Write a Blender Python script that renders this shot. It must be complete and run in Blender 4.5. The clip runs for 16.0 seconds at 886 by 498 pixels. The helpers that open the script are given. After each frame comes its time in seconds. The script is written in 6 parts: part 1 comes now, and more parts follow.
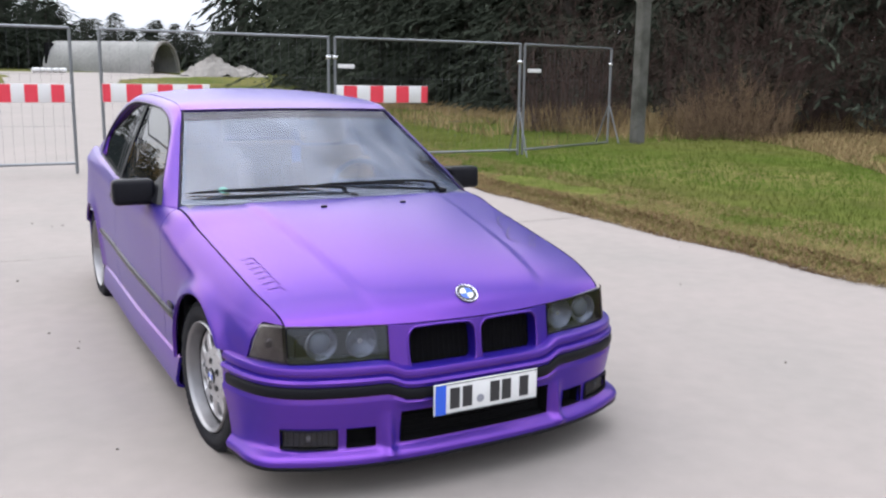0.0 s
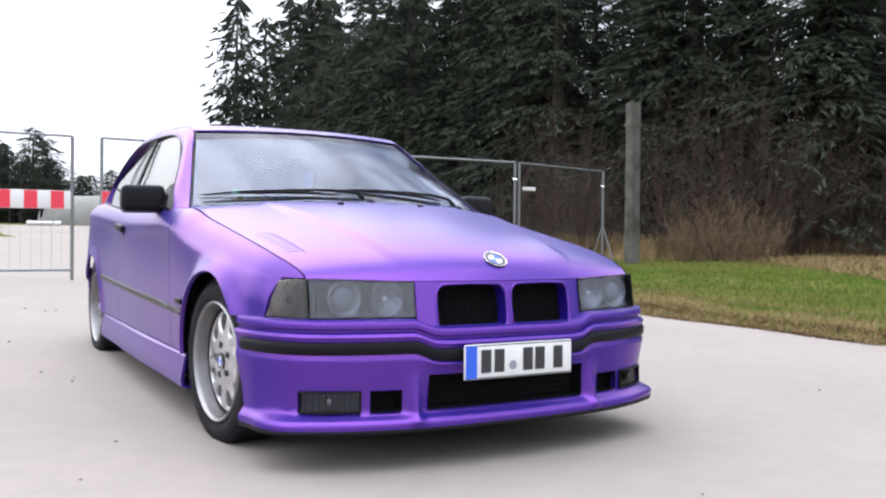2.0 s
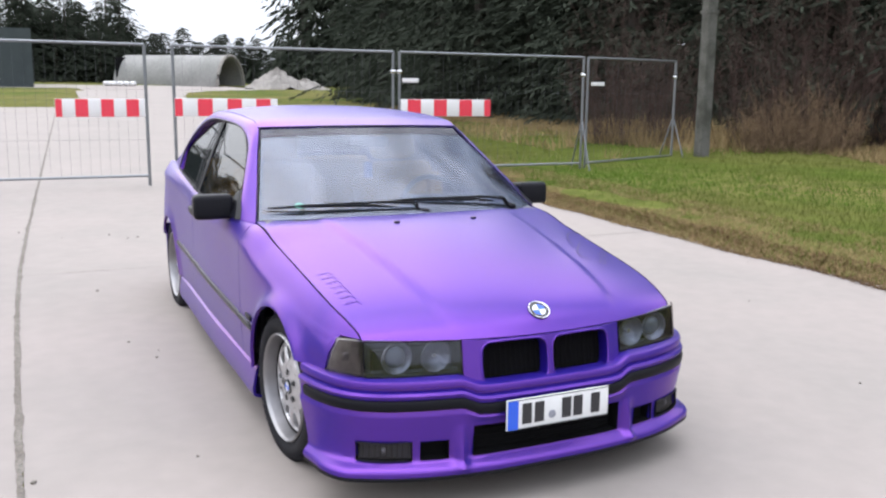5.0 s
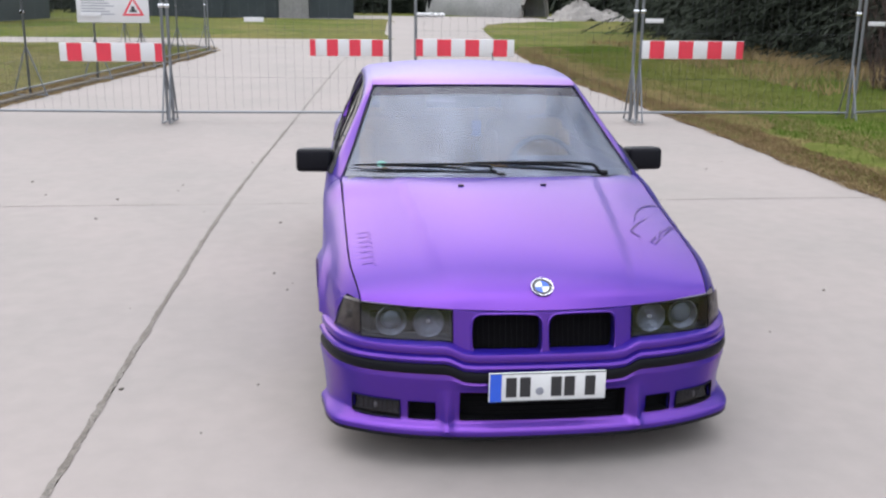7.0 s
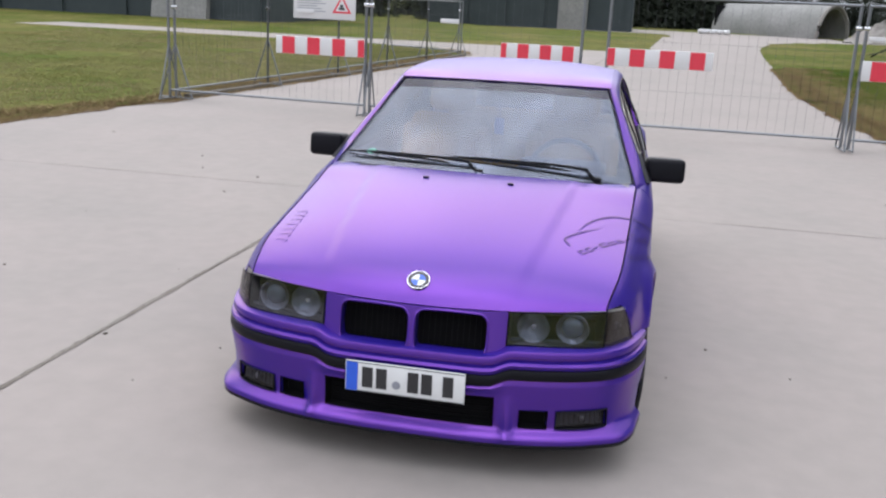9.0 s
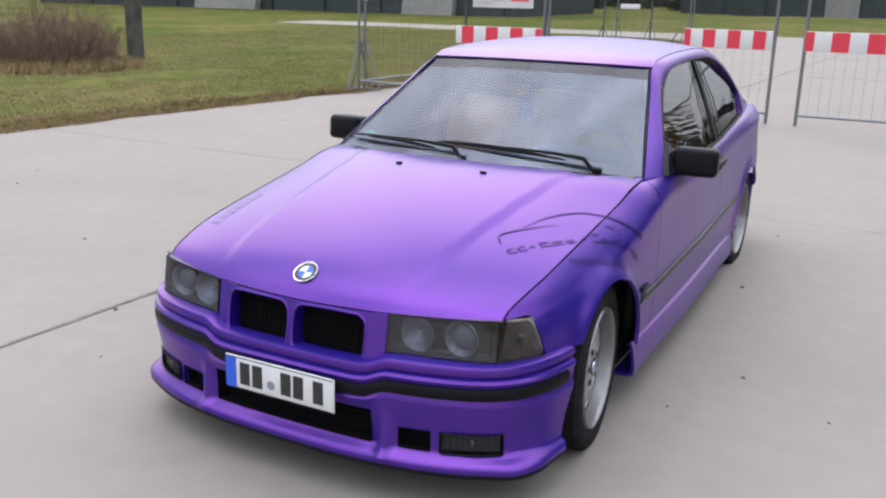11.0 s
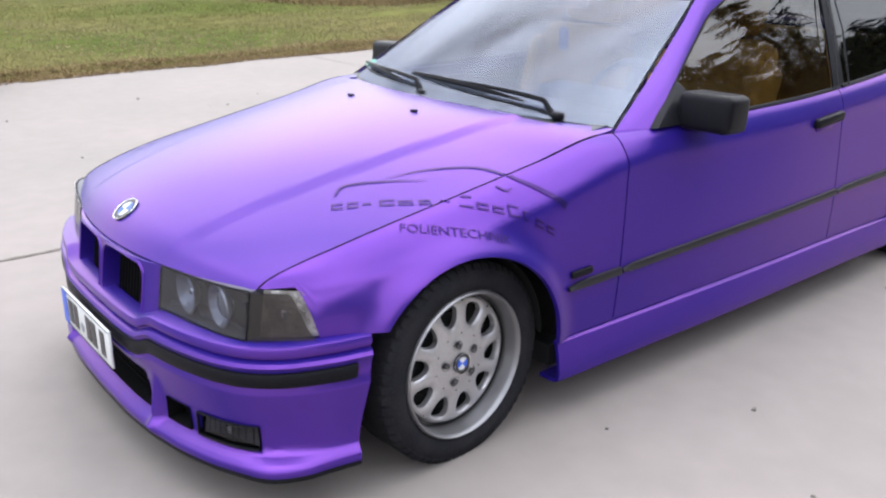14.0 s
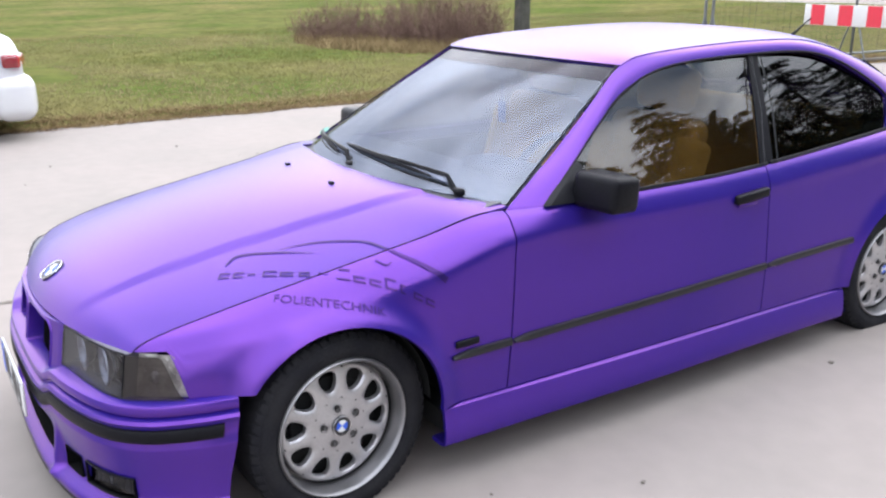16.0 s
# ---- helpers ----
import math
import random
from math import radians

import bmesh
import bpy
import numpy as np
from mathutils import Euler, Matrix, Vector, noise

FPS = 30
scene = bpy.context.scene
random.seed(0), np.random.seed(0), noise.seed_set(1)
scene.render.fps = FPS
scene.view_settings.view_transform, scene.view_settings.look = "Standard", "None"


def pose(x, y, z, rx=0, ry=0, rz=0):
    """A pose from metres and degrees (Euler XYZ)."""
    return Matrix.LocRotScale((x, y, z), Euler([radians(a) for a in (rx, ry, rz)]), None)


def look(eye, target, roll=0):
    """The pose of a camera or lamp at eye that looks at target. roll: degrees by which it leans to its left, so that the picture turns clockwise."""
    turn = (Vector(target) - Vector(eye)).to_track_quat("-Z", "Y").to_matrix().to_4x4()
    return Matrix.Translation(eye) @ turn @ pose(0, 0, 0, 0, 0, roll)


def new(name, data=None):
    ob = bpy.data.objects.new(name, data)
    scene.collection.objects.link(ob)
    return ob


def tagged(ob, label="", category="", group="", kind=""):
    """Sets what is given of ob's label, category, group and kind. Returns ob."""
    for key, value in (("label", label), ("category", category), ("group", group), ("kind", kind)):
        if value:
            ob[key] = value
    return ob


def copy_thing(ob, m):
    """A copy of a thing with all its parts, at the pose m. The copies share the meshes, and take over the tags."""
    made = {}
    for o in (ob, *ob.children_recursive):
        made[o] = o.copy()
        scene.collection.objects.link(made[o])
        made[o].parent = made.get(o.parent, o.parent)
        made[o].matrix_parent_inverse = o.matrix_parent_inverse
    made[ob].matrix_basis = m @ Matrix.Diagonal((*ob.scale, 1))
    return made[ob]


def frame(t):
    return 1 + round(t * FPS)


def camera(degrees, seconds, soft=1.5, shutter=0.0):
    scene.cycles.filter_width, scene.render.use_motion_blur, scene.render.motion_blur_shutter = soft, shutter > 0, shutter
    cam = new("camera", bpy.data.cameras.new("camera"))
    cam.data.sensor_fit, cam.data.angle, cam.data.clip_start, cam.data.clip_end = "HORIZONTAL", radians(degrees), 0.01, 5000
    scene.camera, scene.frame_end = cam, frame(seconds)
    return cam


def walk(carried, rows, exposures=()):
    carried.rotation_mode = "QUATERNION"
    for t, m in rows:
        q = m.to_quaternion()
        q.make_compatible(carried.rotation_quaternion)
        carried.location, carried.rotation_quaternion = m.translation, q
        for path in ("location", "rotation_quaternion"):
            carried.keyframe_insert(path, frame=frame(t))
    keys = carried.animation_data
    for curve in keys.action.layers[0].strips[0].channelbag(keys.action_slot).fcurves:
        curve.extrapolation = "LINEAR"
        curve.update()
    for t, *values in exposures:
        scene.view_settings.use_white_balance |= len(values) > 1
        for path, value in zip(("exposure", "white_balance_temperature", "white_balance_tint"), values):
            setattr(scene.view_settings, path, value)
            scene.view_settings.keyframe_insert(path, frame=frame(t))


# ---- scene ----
cam = camera(52.51, 16.0, soft=2.3)
PATH = [
    (0.0, (-1.607, -3.292, 1.414), (-0.162, -0.724, 0.853), 0.82),
    (0.5, (-1.602, -3.240, 1.182), (-0.145, -0.658, 0.721), 0.32),
    (1.0, (-1.644, -3.211, 0.967), (-0.172, -0.614, 0.671), 0.56),
    (1.5, (-1.653, -3.187, 0.832), (-0.161, -0.587, 0.710), 0.94),
    (2.0, (-1.681, -3.171, 0.732), (-0.182, -0.572, 0.694), 0.55),
    (2.5, (-1.713, -3.149, 0.654), (-0.209, -0.553, 0.641), 0.23),
    (3.0, (-1.718, -3.143, 0.615), (-0.221, -0.543, 0.573), -0.12),
    (3.2, (-1.719, -3.147, 0.607), (-0.222, -0.548, 0.549), -0.26),
    (5.3, (-1.657, -3.407, 1.545), (-0.497, -0.709, 0.933), 0.44),
    (5.5, (-1.581, -3.509, 1.579), (-0.521, -0.780, 0.921), 0.39),
    (6.0, (-1.307, -3.656, 1.616), (-0.471, -0.864, 0.903), 0.66),
    (6.5, (-1.014, -3.672, 1.613), (-0.450, -0.820, 0.875), 0.62),
    (7.0, (-0.695, -3.664, 1.608), (-0.380, -0.778, 0.851), 0.66),
    (7.5, (-0.324, -3.709, 1.607), (-0.203, -0.813, 0.833), 1.19),
    (8.0, (-0.014, -3.629, 1.565), (-0.168, -0.727, 0.822), 1.52),
    (8.5, (0.301, -3.567, 1.579), (-0.076, -0.685, 0.834), 1.68),
    (8.7, (0.455, -3.568, 1.557), (-0.003, -0.698, 0.815), 2.28),
    (10.8, (1.577, -2.928, 1.531), (0.320, -0.322, 0.740), 1.39),
    (11.0, (1.655, -2.819, 1.490), (0.303, -0.260, 0.701), 1.47),
    (11.5, (1.847, -2.577, 1.510), (0.298, -0.159, 0.643), 0.66),
    (12.0, (2.108, -2.368, 1.490), (0.413, -0.069, 0.571), 0.43),
    (12.5, (2.222, -2.112, 1.450), (0.360, 0.037, 0.494), -0.19),
    (13.0, (2.290, -1.848, 1.455), (0.274, 0.151, 0.486), -0.33),
    (13.5, (2.436, -1.614, 1.442), (0.311, 0.264, 0.465), 0.22),
    (14.0, (2.499, -1.398, 1.403), (0.260, 0.333, 0.407), -0.01),
    (14.5, (2.539, -1.212, 1.399), (0.189, 0.374, 0.416), -0.04),
    (15.0, (2.688, -1.085, 1.435), (0.283, 0.427, 0.472), 0.25),
    (15.5, (2.839, -1.014, 1.503), (0.414, 0.496, 0.587), 0.12),
    (16.0, (2.920, -1.000, 1.542), (0.492, 0.530, 0.668), -0.06),
]
walk(cam, [(t, look(eye, target, roll)) for t, eye, target, roll in PATH], [(0, -0.22), (0.6, -0.24), (1.5, -0.08), (3, 0.0), (5.5, -0.14), (6.5, -0.28), (7.5, -0.42), (8.5, -0.52), (11, -0.48), (12, -0.33), (13, -0.18), (14.5, 0.0), (16, 0.08)])

# ---- light ----
world = bpy.data.worlds.new("sky")
scene.world = world
world.use_nodes = True
wn, wl = world.node_tree.nodes, world.node_tree.links
wn.clear()
sky = wn.new("ShaderNodeTexSky")
sky.sky_type, sky.sun_disc = "NISHITA", False
sky.sun_elevation, sky.sun_rotation = radians(50), radians(-35)
sky.air_density, sky.dust_density, sky.ozone_density = 1.0, 2.0, 1.0
coord = wn.new("ShaderNodeTexCoord")
wmap = wn.new("ShaderNodeMapping")
wmap.inputs["Scale"].default_value = (1.0, 1.0, 2.6)
wl.new(coord.outputs["Generated"], wmap.inputs["Vector"])
cloud = wn.new("ShaderNodeTexNoise")
cloud.inputs["Scale"].default_value, cloud.inputs["Detail"].default_value = 2.3, 7.0
cloud.inputs["Roughness"].default_value, cloud.inputs["Distortion"].default_value = 0.55, 0.6
wl.new(wmap.outputs["Vector"], cloud.inputs["Vector"])
ramp = wn.new("ShaderNodeValToRGB")
ramp.color_ramp.elements[0].position, ramp.color_ramp.elements[1].position = 0.31, 0.52
wl.new(cloud.outputs["Fac"], ramp.inputs["Fac"])
over = wn.new("ShaderNodeMix")
over.data_type = "RGBA"
over.inputs["B"].default_value = (12.0, 12.6, 14.0, 1)
wl.new(sky.outputs["Color"], over.inputs["A"])
back = wn.new("ShaderNodeBackground")
back.inputs["Strength"].default_value = 0.182
# an overcast sky is brightest overhead; its low band is an even haze
split, lift, haze = wn.new("ShaderNodeSeparateXYZ"), wn.new("ShaderNodeValToRGB"), wn.new("ShaderNodeMapRange")
wl.new(coord.outputs["Generated"], split.inputs["Vector"])
lift.color_ramp.elements[0].color = (0.40, 0.40, 0.405, 1)
for at, value in ((0.20, 0.43), (0.28, 0.55), (0.42, 1.76), (0.70, 2.2), (1.0, 2.2)):
    stop = lift.color_ramp.elements[1] if at == 1.0 else lift.color_ramp.elements.new(at)
    stop.position, stop.color = at, (value, value, value, 1)
wl.new(split.outputs["Z"], lift.inputs["Fac"])
haze.inputs["From Min"].default_value, haze.inputs["From Max"].default_value = 0.20, 0.42
haze.inputs["To Min"].default_value, haze.inputs["To Max"].default_value = 1.0, 0.0
wl.new(split.outputs["Z"], haze.inputs["Value"])
veil = wn.new("ShaderNodeMath")
veil.operation, veil.use_clamp = "ADD", True
wl.new(ramp.outputs["Color"], veil.inputs[0])
wl.new(haze.outputs["Result"], veil.inputs[1])
wl.new(veil.outputs["Value"], over.inputs["Factor"])
# banks of brighter and darker cloud
bank, bank_map, shade_ = wn.new("ShaderNodeTexNoise"), wn.new("ShaderNodeMapping"), wn.new("ShaderNodeMapRange")
bank_map.inputs["Scale"].default_value, bank_map.inputs["Rotation"].default_value = (3.4, 1.5, 1.5), (0, 0, 0.5)
bank.inputs["Scale"].default_value, bank.inputs["Detail"].default_value, bank.inputs["Distortion"].default_value = 1.5, 5.0, 0.5
wl.new(coord.outputs["Generated"], bank_map.inputs["Vector"])
wl.new(bank_map.outputs["Vector"], bank.inputs["Vector"])
shade_.inputs["From Min"].default_value, shade_.inputs["From Max"].default_value = 0.38, 0.62
shade_.inputs["To Min"].default_value, shade_.inputs["To Max"].default_value = 0.72, 1.28
wl.new(bank.outputs["Fac"], shade_.inputs["Value"])
level = wn.new("ShaderNodeMix")
level.inputs["B"].default_value = 1.0
wl.new(haze.outputs["Result"], level.inputs["Factor"])
wl.new(shade_.outputs["Result"], level.inputs["A"])
banked, graded = wn.new("ShaderNodeVectorMath"), wn.new("ShaderNodeVectorMath")
banked.operation, graded.operation = "SCALE", "MULTIPLY"
wl.new(over.outputs["Result"], banked.inputs["Vector"])
wl.new(level.outputs["Result"], banked.inputs["Scale"])
wl.new(banked.outputs["Vector"], graded.inputs[0])
wl.new(lift.outputs["Color"], graded.inputs[1])
# the sun stands behind thin cloud and brightens the sky round it
toward, near_sun, halo, glow = wn.new("ShaderNodeVectorMath"), wn.new("ShaderNodeMath"), wn.new("ShaderNodeMath"), wn.new("ShaderNodeVectorMath")
toward.operation, near_sun.operation, halo.operation, glow.operation = "DOT_PRODUCT", "MAXIMUM", "POWER", "MULTIPLY_ADD"
toward.inputs[1].default_value = (-0.44, 0.62, 0.65)
near_sun.inputs[1].default_value, halo.inputs[1].default_value = 0.0, 4.0
wl.new(coord.outputs["Generated"], toward.inputs[0])
wl.new(toward.outputs["Value"], near_sun.inputs[0])
wl.new(near_sun.outputs["Value"], halo.inputs[0])
wl.new(halo.outputs["Value"], glow.inputs[0])
glow.inputs[1].default_value = (6.0, 5.9, 5.6)
wl.new(graded.outputs["Vector"], glow.inputs[2])
wl.new(glow.outputs["Vector"], back.inputs["Color"])
out = wn.new("ShaderNodeOutputWorld")
wl.new(back.outputs["Background"], out.inputs["Surface"])

sun_data = bpy.data.lights.new("sun", "SUN")
sun_data.energy, sun_data.angle, sun_data.color = 0.5, radians(90), (1.0, 0.96, 0.90)
sun = new("sun", sun_data)
sun.matrix_world = look((-11, 16, 23), (0, 0, 0))

# ---- helpers for meshes ----


def pchip(pairs):
    """A smooth curve through (t, v) pairs that does not overshoot."""
    t = np.array([p[0] for p in pairs], float)
    v = np.array([p[1:] if len(p) > 2 else p[1] for p in pairs], float)
    if v.ndim == 1:
        v = v[:, None]
    h = np.diff(t)[:, None]
    s = np.diff(v, axis=0) / h
    d = np.zeros_like(v)
    if len(t) > 2:
        with np.errstate(divide="ignore", invalid="ignore"):
            w1, w2 = 2 * h[1:] + h[:-1], h[1:] + 2 * h[:-1]
            m = (w1 + w2) / (w1 / s[:-1] + w2 / s[1:])
        d[1:-1] = np.where(s[:-1] * s[1:] > 0, m, 0)
    d[0], d[-1] = s[0], s[-1]

    def at(x):
        x = min(max(x, t[0]), t[-1])
        i = min(int(np.searchsorted(t, x, "right")) - 1, len(t) - 2)
        hh = t[i + 1] - t[i]
        u = (x - t[i]) / hh
        r = ((1 + 2 * u) * (1 - u) ** 2 * v[i] + u * (1 - u) ** 2 * hh * d[i]
             + u * u * (3 - 2 * u) * v[i + 1] + u * u * (u - 1) * hh * d[i + 1])
        return float(r[0]) if len(r) == 1 else r
    return at


def spline(points):
    """A Catmull-Rom curve through 3D points, from 0 to 1."""
    p = np.array(points, float)
    n = len(p) - 1
    q = np.vstack([2 * p[0] - p[1], p, 2 * p[-1] - p[-2]])

    def at(u):
        k = min(max(u, 0), 1) * n
        i = min(int(k), n - 1)
        s = k - i
        a, b, c, d = q[i], q[i + 1], q[i + 2], q[i + 3]
        return 0.5 * (2 * b + (c - a) * s + (2 * a - 5 * b + 4 * c - d) * s * s + (3 * b - a - 3 * c + d) * s ** 3)
    return at


def step(a, b, x):
    u = min(max((x - a) / (b - a), 0.0), 1.0)
    return u * u * (3 - 2 * u)


def grid(rows):
    """Faces of a sheet given as rows of points."""
    n = len(rows[0])
    v = [tuple(p) for r in rows for p in r]
    f = [(i * n + j, i * n + j + 1, (i + 1) * n + j + 1, (i + 1) * n + j) for i in range(len(rows) - 1) for j in range(n - 1)]
    return v, f


def joined(*sheets):
    v, f = [], []
    for vv, ff in sheets:
        k = len(v)
        v += list(vv)
        f += [tuple(i + k for i in face) for face in ff]
    return v, f


def flipped(sheet):
    return sheet[0], [tuple(reversed(f)) for f in sheet[1]]


def mirrored(sheet):
    return [(-x, y, z) for x, y, z in sheet[0]], [tuple(reversed(f)) for f in sheet[1]]


def moved(sheet, m):
    return [tuple(m @ Vector(p)) for p in sheet[0]], sheet[1]


def block(x0, x1, y0, y1, z0, z1):
    v = [(x, y, z) for z in (z0, z1) for y in (y0, y1) for x in (x0, x1)]
    return v, [(0, 2, 3, 1), (4, 5, 7, 6), (0, 1, 5, 4), (2, 6, 7, 3), (0, 4, 6, 2), (1, 3, 7, 5)]


def tube(points, radius, sides=8, closed=False):
    """A round bar along points; radius is a number or one for each point."""
    pts = [Vector(p) for p in points]
    n = len(pts)
    rad = radius if isinstance(radius, (list, tuple)) else [radius] * n
    v, f = [], []
    for i, p in enumerate(pts):
        a = pts[i - 1] if i or closed else p
        b = pts[(i + 1) % n] if i < n - 1 or closed else p
        t = (b - a).normalized()
        side = t.cross(Vector((0, 0, 1))) if abs(t.z) < 0.95 else t.cross(Vector((0, 1, 0)))
        side.normalize()
        up = side.cross(t)
        v += [tuple(p + (side * math.cos(k) + up * math.sin(k)) * rad[i]) for k in (2 * math.pi * j / sides for j in range(sides))]
    for i in range(n if closed else n - 1):
        for j in range(sides):
            a, b = i * sides, ((i + 1) % n) * sides
            f.append((a + j, a + (j + 1) % sides, b + (j + 1) % sides, b + j))
    if not closed:
        f += [tuple(range(sides))[::-1], tuple(range((n - 1) * sides, n * sides))]
    return v, f


def lathe(profile, sides=48, start=0.0, sweep=2 * math.pi):
    """Turns (depth, radius) pairs round the x axis."""
    full = abs(sweep - 2 * math.pi) < 1e-6
    n = sides if full else sides + 1
    v, f = [], []
    for d, r in profile:
        v += [(d, r * math.cos(start + sweep * j / sides), r * math.sin(start + sweep * j / sides)) for j in range(n)]
    for i in range(len(profile) - 1):
        for j in range(sides):
            k = (j + 1) % n
            f.append((i * n + j, i * n + k, (i + 1) * n + k, (i + 1) * n + j))
    return v, f


def round_box(sx, sy, sz, r, segments=3):
    """A box with rounded edges about the origin."""
    bm = bmesh.new()
    bmesh.ops.create_cube(bm, size=1.0)
    bmesh.ops.scale(bm, vec=(sx, sy, sz), verts=bm.verts)
    bmesh.ops.bevel(bm, geom=bm.edges[:], offset=r, segments=segments, profile=0.5, affect="EDGES")
    v = [tuple(x.co) for x in bm.verts]
    bm.verts.index_update()
    f = [tuple(x.index for x in fc.verts) for fc in bm.faces]
    bm.free()
    return v, f


def solid(sheet, thick):
    """Gives a sheet thickness, away from its outer side."""
    bm = bmesh.new()
    vs = [bm.verts.new(p) for p in sheet[0]]
    for f in sheet[1]:
        if len(set(f)) > 2:
            try:
                bm.faces.new([vs[i] for i in f])
            except ValueError:
                pass
    bmesh.ops.remove_doubles(bm, verts=bm.verts, dist=1e-5)
    bmesh.ops.solidify(bm, geom=bm.faces[:], thickness=thick)
    bm.verts.index_update()
    v = [tuple(x.co) for x in bm.verts]
    f = [tuple(x.index for x in fc.verts) for fc in bm.faces]
    bm.free()
    return v, f


def mesh_data(name, sheet, material, smooth=True, sharp=38):
    me = bpy.data.meshes.new(name)
    me.from_pydata(sheet[0], [], sheet[1])
    me.materials.append(material)
    if smooth:
        me.polygons.foreach_set("use_smooth", [True] * len(me.polygons))
        me.set_sharp_from_angle(angle=radians(sharp))
    me.update()
    return me


def thing(name, label, category, place=(0, 0, 0), group="", kind=""):
    ob = new(name)
    ob.location = place
    return tagged(ob, label, category, group, kind)


def part(name, sheet, material, parent, label="", smooth=True, sharp=38):
    """One mesh under a thing or a part, in the coordinates of the thing."""
    ob = new(name, mesh_data(name, sheet, material, smooth, sharp))
    ob.parent = parent
    return tagged(ob, label)


def whole(name, sheet, material, label, category, group="", kind="", smooth=True, sharp=38):
    return tagged(new(name, mesh_data(name, sheet, material, smooth, sharp)), label, category, group, kind)


# ---- materials ----


def material(name, colour, rough=0.5, metal=0.0, vary=0.0, scale=8.0, fine=0.0, bump=0.0, bump_scale=60.0, tint=None, spec=0.5, coat=0.0, coat_rough=0.1, world_space=False):
    """A surface with stains at one scale, grain at another, and fine relief."""
    m = bpy.data.materials.new(name)
    m.use_nodes = True
    n, l = m.node_tree.nodes, m.node_tree.links
    b = n["Principled BSDF"]
    b.inputs["Roughness"].default_value, b.inputs["Metallic"].default_value = rough, metal
    b.inputs["Specular IOR Level"].default_value = spec
    b.inputs["Coat Weight"].default_value, b.inputs["Coat Roughness"].default_value = coat, coat_rough
    b.inputs["Base Color"].default_value = (*colour, 1)
    if vary or bump or fine:
        if world_space:
            where = n.new("ShaderNodeNewGeometry").outputs["Position"]
        else:
            where = n.new("ShaderNodeTexCoord").outputs["Object"]
    if vary or fine:
        big = n.new("ShaderNodeTexNoise")
        big.inputs["Scale"].default_value, big.inputs["Detail"].default_value = scale, 5
        small = n.new("ShaderNodeTexNoise")
        small.inputs["Scale"].default_value, small.inputs["Detail"].default_value = scale * 11, 3
        l.new(where, big.inputs["Vector"])
        l.new(where, small.inputs["Vector"])
        other = tint or tuple(c * 0.55 for c in colour)
        r = n.new("ShaderNodeMapRange")
        r.inputs["From Min"].default_value, r.inputs["From Max"].default_value = 0.35, 0.7
        r.inputs["To Max"].default_value = vary
        l.new(big.outputs["Fac"], r.inputs["Value"])
        mix = n.new("ShaderNodeMix")
        mix.data_type = "RGBA"
        mix.inputs["A"].default_value, mix.inputs["B"].default_value = (*colour, 1), (*other, 1)
        l.new(r.outputs["Result"], mix.inputs["Factor"])
        r2 = n.new("ShaderNodeMapRange")
        r2.inputs["From Min"].default_value, r2.inputs["From Max"].default_value = 0.3, 0.7
        r2.inputs["To Min"].default_value, r2.inputs["To Max"].default_value = 1 - fine, 1 + fine
        l.new(small.outputs["Fac"], r2.inputs["Value"])
        hsv = n.new("ShaderNodeHueSaturation")
        l.new(r2.outputs["Result"], hsv.inputs["Value"])
        l.new(mix.outputs["Result"], hsv.inputs["Color"])
        l.new(hsv.outputs["Color"], b.inputs["Base Color"])
    if bump:
        grain = n.new("ShaderNodeTexNoise")
        grain.inputs["Scale"].default_value, grain.inputs["Detail"].default_value = bump_scale, 4
        l.new(where, grain.inputs["Vector"])
        bp = n.new("ShaderNodeBump")
        bp.inputs["Strength"].default_value, bp.inputs["Distance"].default_value = bump, 0.02
        l.new(grain.outputs["Fac"], bp.inputs["Height"])
        l.new(bp.outputs["Normal"], b.inputs["Normal"])
    return m


def glass(name, tint, mirror=0.06, rough=0.0, sheen=(0.8, 0.8, 0.8), bend=5.0, veil=0.38):
    """A thin pane: it lets light straight through, tinted, and mirrors more the flatter it is seen."""
    m = bpy.data.materials.new(name)
    m.use_nodes = True
    n, l = m.node_tree.nodes, m.node_tree.links
    n.remove(n["Principled BSDF"])
    t, g, mix, fr = n.new("ShaderNodeBsdfTransparent"), n.new("ShaderNodeBsdfGlossy"), n.new("ShaderNodeMixShader"), n.new("ShaderNodeLayerWeight")
    power, share, strength, tone = n.new("ShaderNodeMath"), n.new("ShaderNodeMapRange"), n.new("ShaderNodeMapRange"), n.new("ShaderNodeVectorMath")
    power.operation, tone.operation = "POWER", "SCALE"
    power.inputs[1].default_value = bend
    share.inputs["To Min"].default_value = veil
    strength.inputs["To Min"].default_value = mirror / veil
    fr.inputs["Blend"].default_value = 0.5
    t.inputs["Color"].default_value = (*[min(c / (1 - veil), 1.0) for c in tint], 1)
    g.inputs["Roughness"].default_value = rough
    tone.inputs[0].default_value = sheen
    l.new(fr.outputs["Facing"], power.inputs[0])
    for node in (share, strength):
        l.new(power.outputs["Value"], node.inputs["Value"])
    l.new(strength.outputs["Result"], tone.inputs["Scale"])
    l.new(tone.outputs["Vector"], g.inputs["Color"])
    l.new(share.outputs["Result"], mix.inputs["Fac"])
    l.new(t.outputs["BSDF"], mix.inputs[1])
    l.new(g.outputs["BSDF"], mix.inputs[2])
    l.new(mix.outputs["Shader"], n["Material Output"].inputs["Surface"])
    return m


